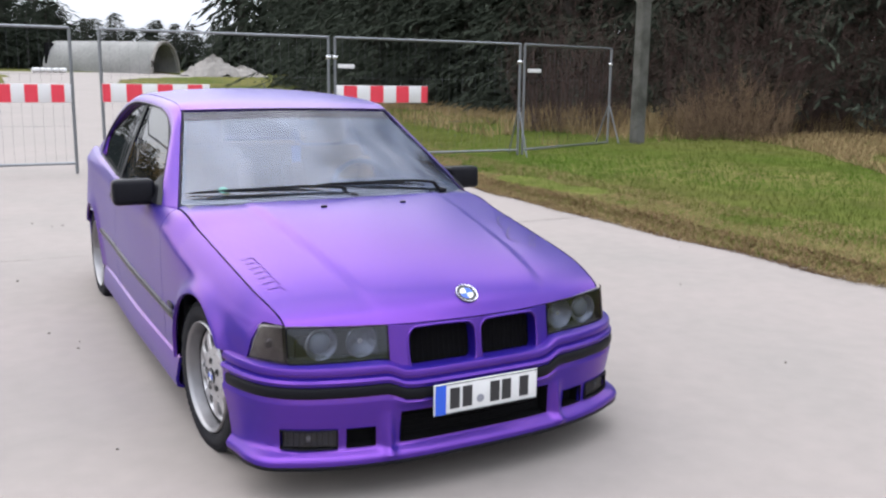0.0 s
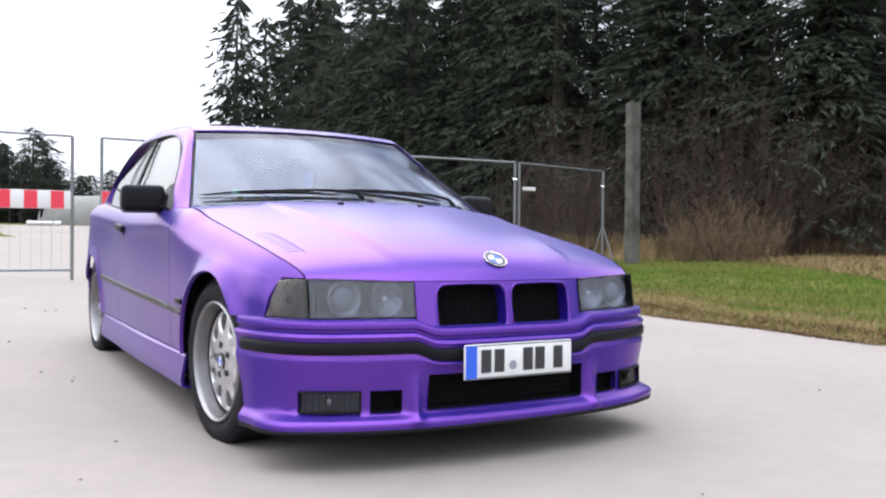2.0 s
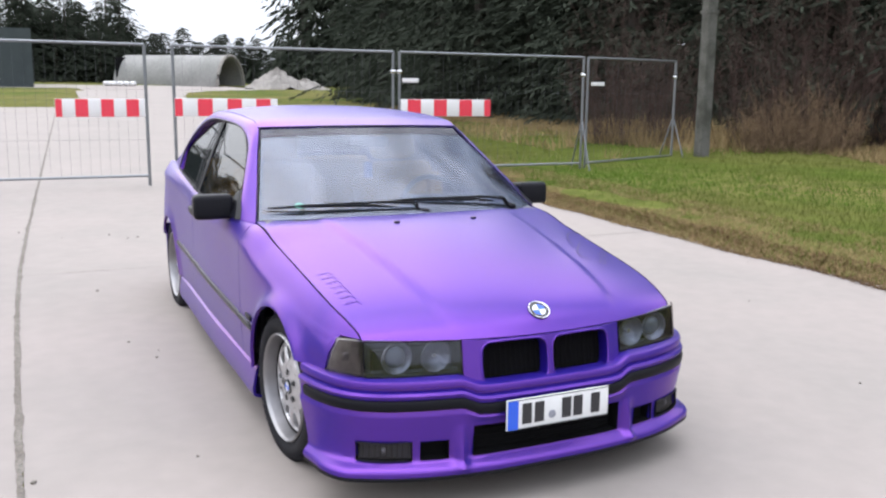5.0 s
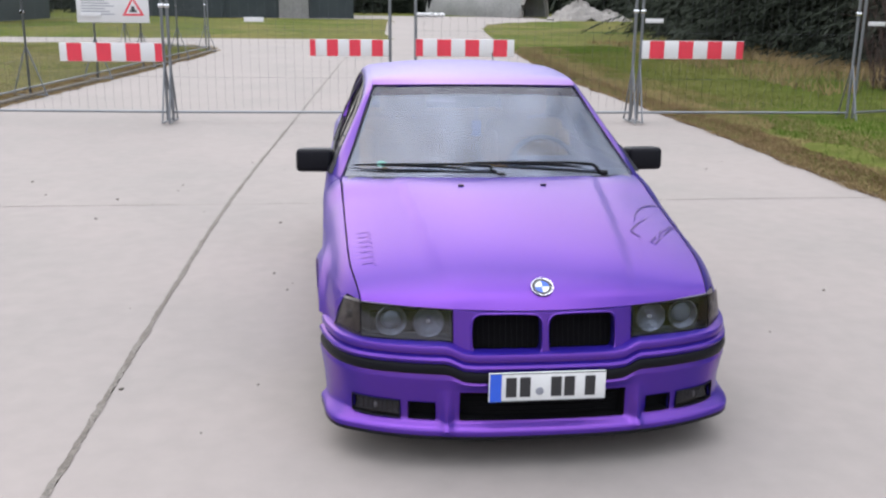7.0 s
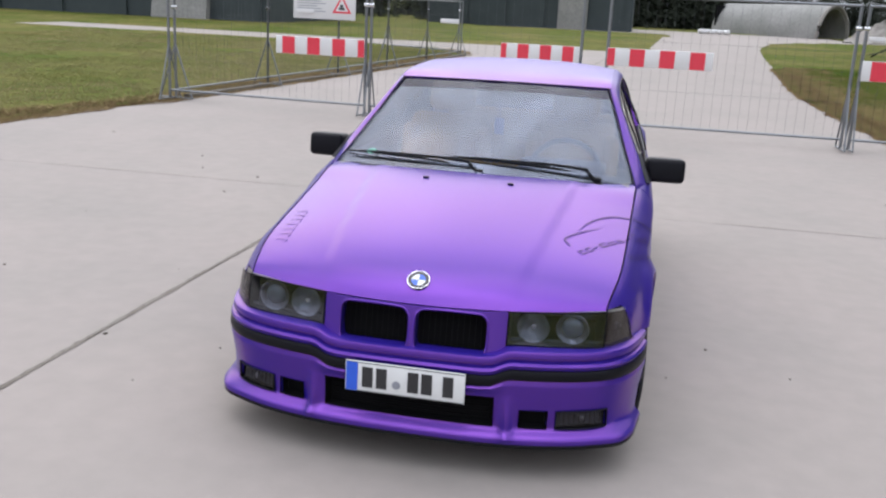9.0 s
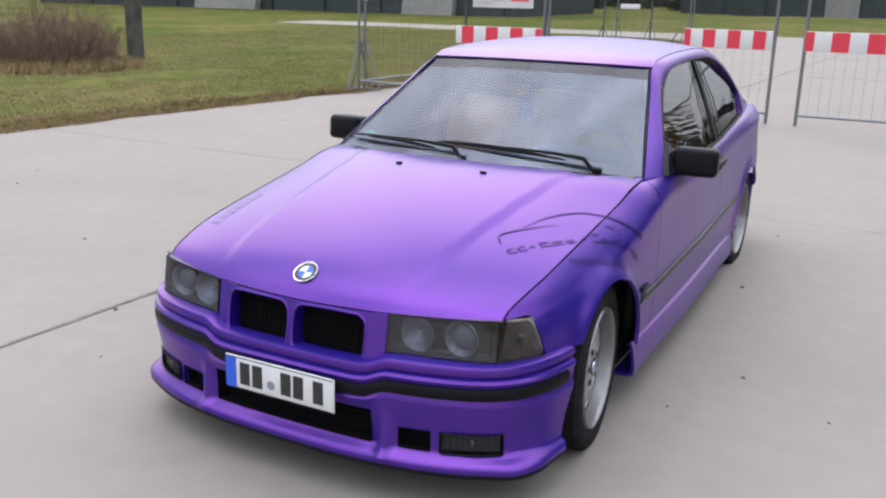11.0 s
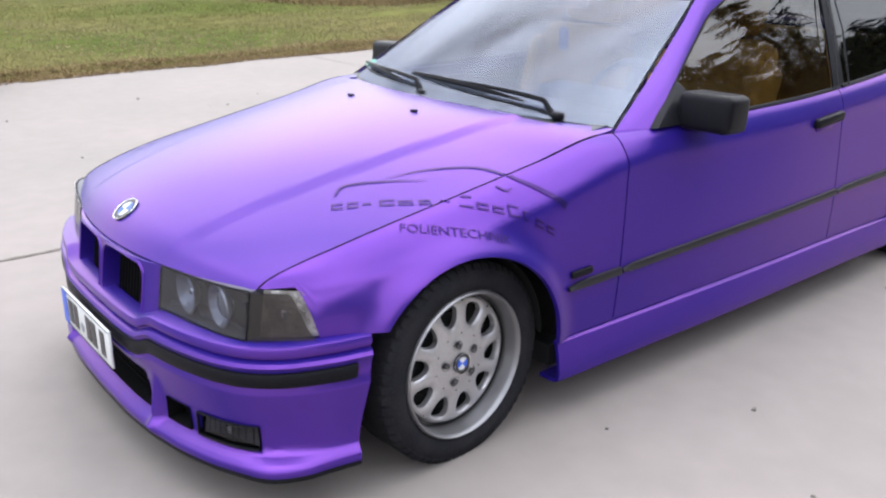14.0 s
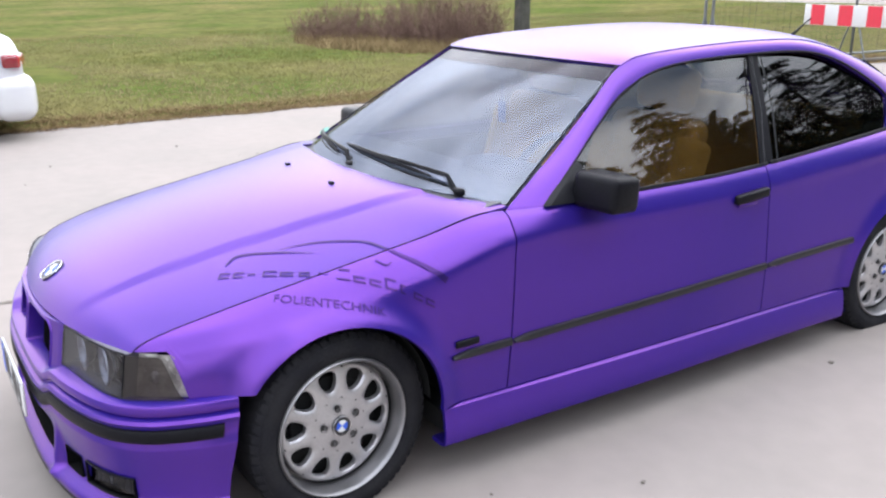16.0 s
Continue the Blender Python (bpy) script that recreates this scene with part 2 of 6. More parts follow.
def wrap_paint(name, deep, gloss):
    """Satin vinyl wrap: a blue-violet body colour under a lilac metallic sheen."""
    m = material(name, (0.0122 * deep, 0.0052 * deep, 0.160 * deep), 0.5, spec=0.15, vary=0.15, scale=2.0, fine=0.02, bump=0.02, bump_scale=420, tint=(0.0114 * deep, 0.0047 * deep, 0.147 * deep))
    n, l = m.node_tree.nodes, m.node_tree.links
    sheen, mix = n.new("ShaderNodeBsdfGlossy"), n.new("ShaderNodeMixShader")
    sheen.inputs["Color"].default_value, sheen.inputs["Roughness"].default_value = (0.82, 0.34, 0.96, 1), 0.26
    facing, share = n.new("ShaderNodeLayerWeight"), n.new("ShaderNodeValToRGB")
    facing.inputs["Blend"].default_value = 0.5
    # flakes answer straight on, the clear film at a glancing look
    curve = share.color_ramp.elements
    curve[0].color, curve[1].color = (*[0.20 * gloss] * 3, 1), (*[0.30 * gloss] * 3, 1)
    for at, value in ((0.20, 0.145), (0.42, 0.070), (0.62, 0.175), (0.78, 0.30), (0.92, 0.29)):
        curve.new(at).color = (*[value * gloss] * 3, 1)
    l.new(facing.outputs["Facing"], share.inputs["Fac"])
    hue = n.new("ShaderNodeValToRGB")
    stops = hue.color_ramp.elements
    stops[0].position, stops[0].color = 0.15, (0.62, 0.21, 0.97, 1)
    stops[1].position, stops[1].color = 0.93, (0.92, 0.83, 0.97, 1)
    for at, tone in ((0.48, (0.76, 0.30, 0.95, 1)), (0.62, (0.98, 0.50, 0.93, 1)), (0.74, (0.95, 0.68, 0.94, 1)), (0.84, (0.92, 0.80, 0.94, 1))):
        stops.new(at).color = tone
    l.new(facing.outputs["Facing"], hue.inputs["Fac"])
    l.new(hue.outputs["Color"], sheen.inputs["Color"])
    l.new(share.outputs["Color"], mix.inputs["Fac"])
    l.new(n["Principled BSDF"].outputs["BSDF"], mix.inputs[1])
    l.new(sheen.outputs["BSDF"], mix.inputs[2])
    l.new(mix.outputs["Shader"], n["Material Output"].inputs["Surface"])
    return m


M_PAINT = wrap_paint("purple_wrap", 1.0, 1.0)
M_DECAL = wrap_paint("matt_decal", 0.42, 0.40)
M_FAINT = wrap_paint("faint_film", 0.975, 0.975)
M_BLACK = material("black_plastic", (0.0065, 0.0065, 0.0088), 0.38, spec=0.10, vary=0.4, scale=9, fine=0.15, bump=0.08, bump_scale=300, tint=(0.0075, 0.0075, 0.009))
M_RUBBER = material("tyre_rubber", (0.011, 0.011, 0.014), 0.85, spec=0.12, vary=0.6, scale=12, fine=0.2, bump=0.2, bump_scale=180, tint=(0.024, 0.023, 0.024))
M_VOID = material("black_mesh_and_shade", (0.004, 0.004, 0.0045), 0.9, spec=0.1, vary=0.3, scale=20)
M_DARK = material("dark_parts_and_shade", (0.010, 0.010, 0.011), 0.8, vary=0.3, scale=10)
M_ALLOY = material("silver_alloy", (0.519, 0.508, 0.519), 0.40, 0.8, vary=0.15, scale=14, fine=0.06, bump=0.04, bump_scale=200, tint=(0.265, 0.255, 0.255))
# rim lip silver, darkened in its colour for the shade inside the lip
M_POLISH_SHADED = material("polished_rim_shaded", (0.27, 0.263, 0.27), 0.40, 0.85, vary=0.3, scale=16, bump=0.03, bump_scale=150)
M_BOLT = material("bolt_steel", (0.10, 0.098, 0.10), 0.4, 0.8, vary=0.4, scale=40)
M_CHROME = material("chrome", (0.75, 0.75, 0.77), 0.12, 1.0, vary=0.2, scale=20)
M_GLASS = glass("windscreen_glass", (0.53, 0.555, 0.605), 0.080, 0.10, sheen=(0.78, 0.82, 0.94))
M_SIDEGLASS = glass("side_glass", (0.48, 0.47, 0.44), 0.085, bend=3.4)
M_TINTED = glass("tinted_glass", (0.16, 0.17, 0.18), 0.080, bend=3.4)
M_SHADE = glass("shade_band", (0.35, 0.32, 0.48), 0.05)
M_LENS = glass("lamp_glass", (0.72, 0.74, 0.78), 0.060, 0.02, veil=0.14)
M_FOG = glass("fog_lamp_glass", (0.42, 0.42, 0.46), 0.04, 0.06)
M_SMOKE = glass("smoked_glass", (0.50, 0.48, 0.475), 0.055, 0.06)
M_INDIC = material("indicator_inside", (0.46, 0.44, 0.42), 0.30, 0.6, vary=0.7, scale=26, bump=0.5, bump_scale=70, tint=(0.10, 0.09, 0.09))
M_REFLECT = material("lamp_reflector", (0.32, 0.32, 0.35), 0.30, 1.0, vary=0.3, scale=30, bump=0.5, bump_scale=60)
M_PROJECTOR = material("projector_glass", (0.16, 0.17, 0.19), 0.10, 0.2, vary=0.3, scale=20, coat=1.0, coat_rough=0.04)
M_HOUSING = material("lamp_housing", (0.26, 0.27, 0.31), 0.45, 0.3, vary=0.4, scale=20)
M_LAMPBACK = material("lamp_back", (0.109, 0.113, 0.130), 0.4, 0.4, vary=0.5, scale=18)
M_LEATHER = material("tan_leather", (0.725, 0.433, 0.117), 0.45, vary=0.5, scale=7, fine=0.08, bump=0.15, bump_scale=150, tint=(0.538, 0.293, 0.070))
M_DASH = material("dash_plastic", (0.075, 0.078, 0.085), 0.6, vary=0.4, scale=10, bump=0.15, bump_scale=200)
M_WHITE = material("plate_white", (0.610, 0.610, 0.602), 0.35, vary=0.12, scale=25)
M_INK = material("black_print", (0.02, 0.02, 0.022), 0.4, vary=0.2, scale=30)
M_BLUE = material("plate_blue", (0.02, 0.09, 0.55), 0.35, vary=0.15, scale=30)
M_TRIM = material("rubber_trim", (0.012, 0.012, 0.014), 0.34, spec=0.35, vary=0.4, scale=9, fine=0.1, tint=(0.024, 0.024, 0.026))
M_CONCRETE = material("concrete", (0.241, 0.210, 0.192), 0.88, vary=0.6, scale=0.7, fine=0.035, bump=0.02, bump_scale=55, tint=(0.200, 0.182, 0.166), world_space=True, spec=0.25)
M_JOINT = material("joint_filler", (0.115, 0.098, 0.081), 0.95, vary=0.8, scale=6, fine=0.3, bump=0.8, bump_scale=60, tint=(0.173, 0.155, 0.133), world_space=True)
M_SOIL = material("grassy_soil", (0.057, 0.076, 0.013), 0.95, vary=0.8, scale=0.28, fine=0.3, bump=0.4, bump_scale=14, tint=(0.136, 0.109, 0.043), world_space=True, spec=0.03)
M_WIRE = material("fence_wire", (0.095, 0.098, 0.105), 0.6, 0.0, spec=0.2, vary=0.3, scale=12)
M_GALV = material("galvanised_steel", (0.188, 0.195, 0.203), 0.42, 0.75, vary=0.5, scale=12, fine=0.08, tint=(0.162, 0.172, 0.193))
M_RED = material("signal_red", (0.605, 0.030, 0.056), 0.45, vary=0.3, scale=8, tint=(0.432, 0.026, 0.035))
M_SIGNWHITE = material("sign_white", (0.585, 0.576, 0.570), 0.45, vary=0.3, scale=6, tint=(0.482, 0.474, 0.461))
M_BARK = material("bark", (0.032, 0.027, 0.023), 0.95, vary=0.8, scale=6, fine=0.3, bump=0.8, bump_scale=30, tint=(0.06, 0.052, 0.045))
M_POLE = material("weathered_wood", (0.084, 0.081, 0.071), 0.9, vary=1.0, scale=4, fine=0.25, bump=0.6, bump_scale=40, tint=(0.035, 0.035, 0.027))
M_GRAVEL = material("gravel_heap", (0.224, 0.206, 0.186), 0.95, vary=0.7, scale=2, fine=0.3, bump=1.0, bump_scale=9, tint=(0.158, 0.143, 0.130))
M_KERB = material("kerb_concrete", (0.15, 0.132, 0.112), 0.9, vary=0.8, scale=3, fine=0.2, bump=0.4, bump_scale=30, tint=(0.085, 0.074, 0.058), world_space=True, spec=0.1)
M_WALL = material("weathered_concrete", (0.220, 0.214, 0.202), 0.9, vary=0.8, scale=0.5, fine=0.12, bump=0.3, bump_scale=12, tint=(0.147, 0.147, 0.134), world_space=True)
M_STEEL = material("dark_green_steel", (0.024, 0.034, 0.036), 0.6, 0.2, vary=0.5, scale=1.2, fine=0.1, tint=(0.041, 0.051, 0.051), world_space=True)
M_CARWHITE = material("white_car_paint", (0.610, 0.610, 0.617), 0.22, vary=0.1, scale=3, coat=0.7, coat_rough=0.05)
M_TAIL = material("tail_lamp_red", (0.42, 0.012, 0.02), 0.15, vary=0.3, scale=30, coat=0.8)


def leaf_material(name, a, b, patch_tint=None, soft_=0.35):
    """Leaves that differ from one to the next, and from patch to patch."""
    m = bpy.data.materials.new(name)
    m.use_nodes = True
    n, l = m.node_tree.nodes, m.node_tree.links
    p = n["Principled BSDF"]
    p.inputs["Roughness"].default_value = 0.8
    p.inputs["Specular IOR Level"].default_value = 0.02
    g = n.new("ShaderNodeNewGeometry")
    mix = n.new("ShaderNodeMix")
    mix.data_type = "RGBA"
    mix.inputs["A"].default_value, mix.inputs["B"].default_value = (*a, 1), (*b, 1)
    l.new(g.outputs["Random Per Island"], mix.inputs["Factor"])
    colour = mix.outputs["Result"]
    if patch_tint:
        big = n.new("ShaderNodeTexNoise")
        big.inputs["Scale"].default_value, big.inputs["Detail"].default_value = 0.19, 4
        l.new(g.outputs["Position"], big.inputs["Vector"])
        cut = n.new("ShaderNodeMapRange")
        cut.inputs["From Min"].default_value, cut.inputs["From Max"].default_value = 0.38, 0.56
        l.new(big.outputs["Fac"], cut.inputs["Value"])
        over_ = n.new("ShaderNodeMix")
        over_.data_type = "RGBA"
        over_.inputs["B"].default_value = (*patch_tint, 1)
        l.new(cut.outputs["Result"], over_.inputs["Factor"])
        l.new(colour, over_.inputs["A"])
        colour = over_.outputs["Result"]
    l.new(colour, p.inputs["Base Color"])
    soften = n.new("ShaderNodeVectorMath")
    soften.operation = "MULTIPLY_ADD"
    soften.inputs[1].default_value, soften.inputs[2].default_value = (soft_, soft_, soft_), (0, 0, 1 - soft_)
    tuft = n.new("ShaderNodeVectorMath")
    tuft.operation = "NORMALIZE"
    l.new(g.outputs["Normal"], soften.inputs[0])
    l.new(soften.outputs["Vector"], tuft.inputs[0])
    l.new(tuft.outputs["Vector"], p.inputs["Normal"])
    return m


M_NEEDLE = leaf_material("spruce_needles", (0.025, 0.030, 0.022), (0.037, 0.043, 0.031), soft_=0.5)
M_BLADE = leaf_material("grass_blades", (0.100, 0.112, 0.026), (0.160, 0.152, 0.056), (0.230, 0.185, 0.100))
M_VERGE = leaf_material("verge_blades", (0.042, 0.098, 0.009), (0.078, 0.130, 0.016), (0.098, 0.112, 0.026))
M_STALK = leaf_material("straw_stalks", (0.137, 0.091, 0.044), (0.246, 0.185, 0.091))
M_DEADBUSH = leaf_material("dead_bush", (0.072, 0.047, 0.029), (0.180, 0.126, 0.076))
M_STEM = leaf_material("shrub_twigs", (0.033, 0.021, 0.018), (0.080, 0.054, 0.045))

M_PALESTEM = leaf_material("pale_shrub_twigs", (0.105, 0.060, 0.048), (0.195, 0.128, 0.100))
M_LITTER = leaf_material("leaf_litter", (0.062, 0.034, 0.017), (0.135, 0.084, 0.045))

# ---- the purple car: x across, y from nose to tail, front axle at y = 0 ----
HUB_Z, TYRE_R, ARCH_R, AXLES = 0.285, 0.290, 0.322, (0.0, 2.70)
car = thing("car", "purple matt-wrapped three-door hatchback parked on the concrete", "car")

hood_zc = pchip([(-0.675, 0.592), (-0.645, 0.630), (-0.60, 0.664), (-0.5, 0.706), (-0.3, 0.763), (0.0, 0.825), (0.27, 0.868), (0.5, 0.893)])
seam_x = pchip([(-0.54, 0.655), (-0.29, 0.693), (0.04, 0.707), (0.31, 0.716), (0.56, 0.724), (0.66, 0.748), (0.80, 0.772), (1.5, 0.772), (1.85, 0.760), (2.3, 0.738), (2.6, 0.722), (3.1, 0.66)])
seam_z = pchip([(-0.54, 0.594), (-0.515, 0.616), (-0.45, 0.642), (-0.29, 0.684), (0.04, 0.747), (0.31, 0.797), (0.56, 0.845), (0.8, 0.846), (1.43, 0.851), (1.75, 0.861), (2.43, 0.905), (2.6, 0.918), (3.1, 0.93)])
# side of the body: half width at three heights, along the length
low_x = pchip([(-0.54, 0.735), (-0.42, 0.752), (-0.3, 0.786), (0.0, 0.798), (0.4, 0.802), (1.2, 0.796), (2.3, 0.772), (2.7, 0.772), (3.1, 0.745), (3.35, 0.69)])
mid_x = pchip([(-0.54, 0.715), (-0.42, 0.748), (-0.3, 0.778), (0.0, 0.803), (0.4, 0.812), (1.2, 0.810), (2.3, 0.786), (2.7, 0.785), (3.1, 0.760), (3.35, 0.70)])
shoulder_x = pchip([(-0.54, 0.685), (-0.42, 0.728), (-0.3, 0.750), (0.0, 0.770), (0.4, 0.788), (0.8, 0.800), (1.4, 0.800), (2.3, 0.772), (2.7, 0.766), (3.1, 0.730), (3.35, 0.67)])


def side_x(y, z):
    """Half width of the body at length y and height z."""
    zt, zs = seam_z(y), seam_z(y) - 0.048
    xs_, d = seam_x(y), shoulder_x(y) - seam_x(y)
    w = 1 - step(0.35, 0.75, y)          # the wing is flatter on top than the door
    wing = [(zs - 0.052, xs_ + 1.25 * d), (zt - 0.065, xs_ + 0.94 * d), (zt - 0.035, xs_ + 0.60 * d), (zt - 0.014, xs_ + 0.28 * d), (zt, xs_)]
    door_ = [(zs - 0.052, xs_ + 1.17 * d), (zt - 0.065, xs_ + 1.15 * d), (zt - 0.035, xs_ + 0.85 * d), (zt - 0.012, xs_ + 0.50 * d), (zt, xs_)]
    upper = [(a[0] * w + b[0] * (1 - w), a[1] * w + b[1] * (1 - w)) for a, b in zip(wing, door_)]
    pts = [(0.10, low_x(y) - 0.02), (0.26, low_x(y)), (min(0.52, zs - 0.09), mid_x(y))] + upper
    x = pchip(pts)(z)
    for ya in AXLES:
        r = math.hypot(y - ya, z - HUB_Z)
        x += (0.029 if ya < 1 else 0.016) * math.exp(-((r - ARCH_R + 0.004) / 0.044) ** 2) * step(0.12, 0.2, z)
    # the short crease behind the corner lamp
    if y < -0.10:
        zl = 0.600 + 0.10 * (y + 0.45)
        x += 0.0022 * math.exp(-((z - zl + 0.010) / 0.006) ** 2) * step(-0.10, -0.28, y)
    # the crease that runs through the door handles
    if y > 0.5:
        x += 0.004 * math.exp(-((z - (seam_z(y) - 0.085)) / 0.016) ** 2)
    return x


def arch_z(y, sill):
    z = sill
    for ya in AXLES:
        d = abs(y - ya)
        if d < ARCH_R:
            z = max(z, HUB_Z + math.sqrt(ARCH_R ** 2 - d * d))
    return z


def side_panel(columns, bottom, slant, inset_top=0.0015, rows=22):
    """A body panel on the +x side; slant(k, z) leans the column at share k of the panel."""
    sheet = []
    n = len(columns) - 1
    for i, y in enumerate(columns):
        zt, zb = seam_z(y) - inset_top, bottom(y)
        col = []
        for j in range(rows + 1):
            s = j / rows
            z = zt + (zb - zt) * (s ** 1.35)
            yy = y + slant(i / n, z)
            col.append((side_x(yy, z), yy, z))
        sheet.append(col)
    return solid(grid(sheet), 0.014)


def both(name, sheet, mat, parent, label="", **kw):
    return part(name, sheet, mat, parent, label, **kw), part(name, mirrored(sheet), mat, parent, label, **kw)


def fender_bottom(y):
    if y < -0.452:
        return 0.602
    if y < -0.42:
        return 0.602 + (0.472 - 0.602) * (y + 0.452) / 0.032
    if y < -0.26:
        return 0.472
    return arch_z(y, 0.276)


arch_cols = [ARCH_R * math.sin(a) for a in np.linspace(-math.asin(0.262 / ARCH_R), math.pi / 2, 26)]
cols = [-0.532, -0.51, -0.48, -0.455, -0.448, -0.436, -0.421] + list(np.linspace(-0.40, -0.275, 5)) + arch_cols + list(np.linspace(0.335, 0.586, 9))
both("front_fender", side_panel(cols, fender_bottom, lambda k, z: 0.04 * (z - 0.56) * k ** 6), M_PAINT, car)
cols = list(np.linspace(0.591, 1.80, 30))
doors = both("door", side_panel(cols, lambda y: 0.276, lambda k, z: 0.04 * (z - 0.56) * (1 - k) ** 6 - 0.08 * (z - 0.56) * k ** 6), M_PAINT, car)
cols = list(np.linspace(1.805, 2.37, 16)) + [2.70 - ARCH_R * math.cos(a) for a in np.linspace(0, math.pi, 34)] + list(np.linspace(3.03, 3.24, 8))
both("quarter_panel", side_panel(cols, lambda y: arch_z(y, 0.276 if y < 2.7 else 0.46), lambda k, z: -0.08 * (z - 0.56) * (1 - k) ** 6), M_PAINT, car)

# bonnet, with its raised middle
HOOD_V = [(k / 40) ** 1.5 for k in range(41)]
HOOD_S = [-1 + k / 36 for k in range(73)]


def hood_fall(s, crease):
    """Share of the fall from the middle line to the seam."""
    a = abs(s)
    inner = 0.20 * (min(a, crease) / crease) ** 2
    if a <= crease:
        return inner
    outer = (a - crease) / (1 - crease)
    return 0.20 + 0.19 * step(0, 0.07, outer) + 0.61 * outer ** 1.45


def hood_point(s, v):
    yc, ye = -0.675 + 1.075 * v, -0.538 + 1.096 * v
    xe, ze, zc = seam_x(ye) - 0.0055, seam_z(ye) - 0.001, hood_zc(yc)
    crease = 0.50 + 0.14 * v
    return (s * xe, yc + (ye - yc) * s * s, zc - (zc - ze) * hood_fall(s, crease))


hood_sheet = solid(grid([[hood_point(s, v) for s in HOOD_S] for v in HOOD_V]), 0.014)
part("bonnet", hood_sheet, M_PAINT, car)


def hood_z(x, y):
    """Height of the bonnet at a place, by its own sheet."""
    a, b = 0.0, 1.0
    s = 0.0
    for _ in range(24):
        v = (a + b) / 2
        s = max(-1, min(1, x / (seam_x(-0.538 + 1.096 * v) - 0.0055)))
        if hood_point(s, v)[1] < y:
            a = v
        else:
            b = v
    return hood_point(s, a)[2]


for x in (-0.188, 0.188):
    z = hood_z(x, 0.272)
    part("washer_nozzle", moved(round_box(0.026, 0.015, 0.010, 0.004), pose(x, 0.272, z + 0.003)), M_BLACK, car)

# a near-black bead laid in the seam as the shade of the shut gap
both("bonnet_gap", tube([(seam_x(y) - 0.0028, y, seam_z(y) - 0.0018) for y in np.linspace(-0.53, 0.548, 60)], 0.0021, 6), M_VOID, car, "black bead standing in for the shade in the bonnet's shut line")

# nose: the panel with the two grilles, and the lamps beside it
nose_y = pchip([(0.0, -0.694), (0.20, -0.684), (0.30, -0.660), (0.34, -0.645), (0.5, -0.612), (0.655, -0.558), (0.715, -0.482), (0.755, -0.418)])


def nose_point(x, z, out=0.0):
    return (x, nose_y(abs(x)) + 0.16 * (z - 0.53) - out, z)


KIDNEY = (0.011, 0.262, 0.430, 0.5815, 0.042)


def in_kidney(x, z, grow=0.0):
    x0, x1, z0, z1, r = KIDNEY
    cx, cz = (x0 + x1) / 2, (z0 + z1) / 2
    dx, dz = max(abs(abs(x) - cx) - (x1 - x0) / 2 + r, 0), max(abs(z - cz) - (z1 - z0) / 2 + r, 0)
    return math.hypot(dx, dz) < r + grow


def nose_top(x):
    return 0.590 + 0.004 * step(0.2, 0.5, abs(x))


xs, v, f = np.linspace(-0.326, 0.326, 97), [], []
rows = [[nose_point(x, 0.425 + (nose_top(x) - 0.425) * k / 28, 0.002) for k in range(29)] for x in xs]
v, f = grid(rows)
f = [q for q in f if not in_kidney(sum(v[i][0] for i in q) / 4, sum(v[i][2] for i in q) / 4, 0.004)]
part("nose_panel", solid(flipped((v, f)), 0.012), M_PAINT, car)


def kidney_loop(grow, n=48):
    x0, x1, z0, z1, r = KIDNEY
    cx, cz, hx, hz = (x0 + x1) / 2, (z0 + z1) / 2, (x1 - x0) / 2, (z1 - z0) / 2
    pts = []
    for k in range(n):
        a = 2 * math.pi * (k + 0.5) / n
        c, s = math.cos(a), math.sin(a)
        pts.append((cx + (hx - r) * np.sign(c) * min(1, abs(c) * 3) + (r + grow) * c, cz + (hz - r) * np.sign(s) * min(1, abs(s) * 3) + (r + grow) * s))
    return pts


for side in (1, -1):
    rings = []
    for grow, out_ in ((0.008, -0.003), (0.007, 0.004), (0.003, 0.006), (-0.001, 0.003), (-0.001, -0.05)):
        rings.append([nose_point(side * x, z, out_) for x, z in kidney_loop(grow)])
    n = len(rings[0])
    v = [p for r in rings for p in r]
    f = [(i * n + j, i * n + (j + 1) % n, (i + 1) * n + (j + 1) % n, (i + 1) * n + j) for i in range(4) for j in range(n)]
    if side < 0:
        f = [tuple(reversed(q)) for q in f]
    grille = part("kidney_grille", (v, [tuple(reversed(q)) for q in f]), M_PAINT, car, "purple frame round a black kidney grille")
    back_ = [nose_point(side * x, z, -0.052) for x, z in kidney_loop(0.0)]
    part("grille_backing", (back_, [tuple(range(n))]), M_VOID, grille)
    for k in range(11):
        x = 0.034 + 0.0202 * k
        z0, z1 = 0.434, 0.578
        while not in_kidney(x, z0) and z0 < 0.5:
            z0 += 0.004
        while not in_kidney(x, z1) and z1 > 0.5:
            z1 -= 0.004
        pa = nose_point(side * x, z0, -0.042)
        part("grille_slat", moved(block(-0.0016, 0.0016, -0.003, 0.002, 0, z1 - z0), pose(*pa, -9)), M_VOID, grille, smooth=False)


def lamp_patch(x0, x1, z0, z1, out_, nx=14, nz=6, shift=0.0):
    return [[nose_point(x0 + (x1 - x0) * i / nx, z0 + (z1(x0 + (x1 - x0) * i / nx) - z0) * j / nz, out_) for j in range(nz + 1)] for i in range(nx + 1)]


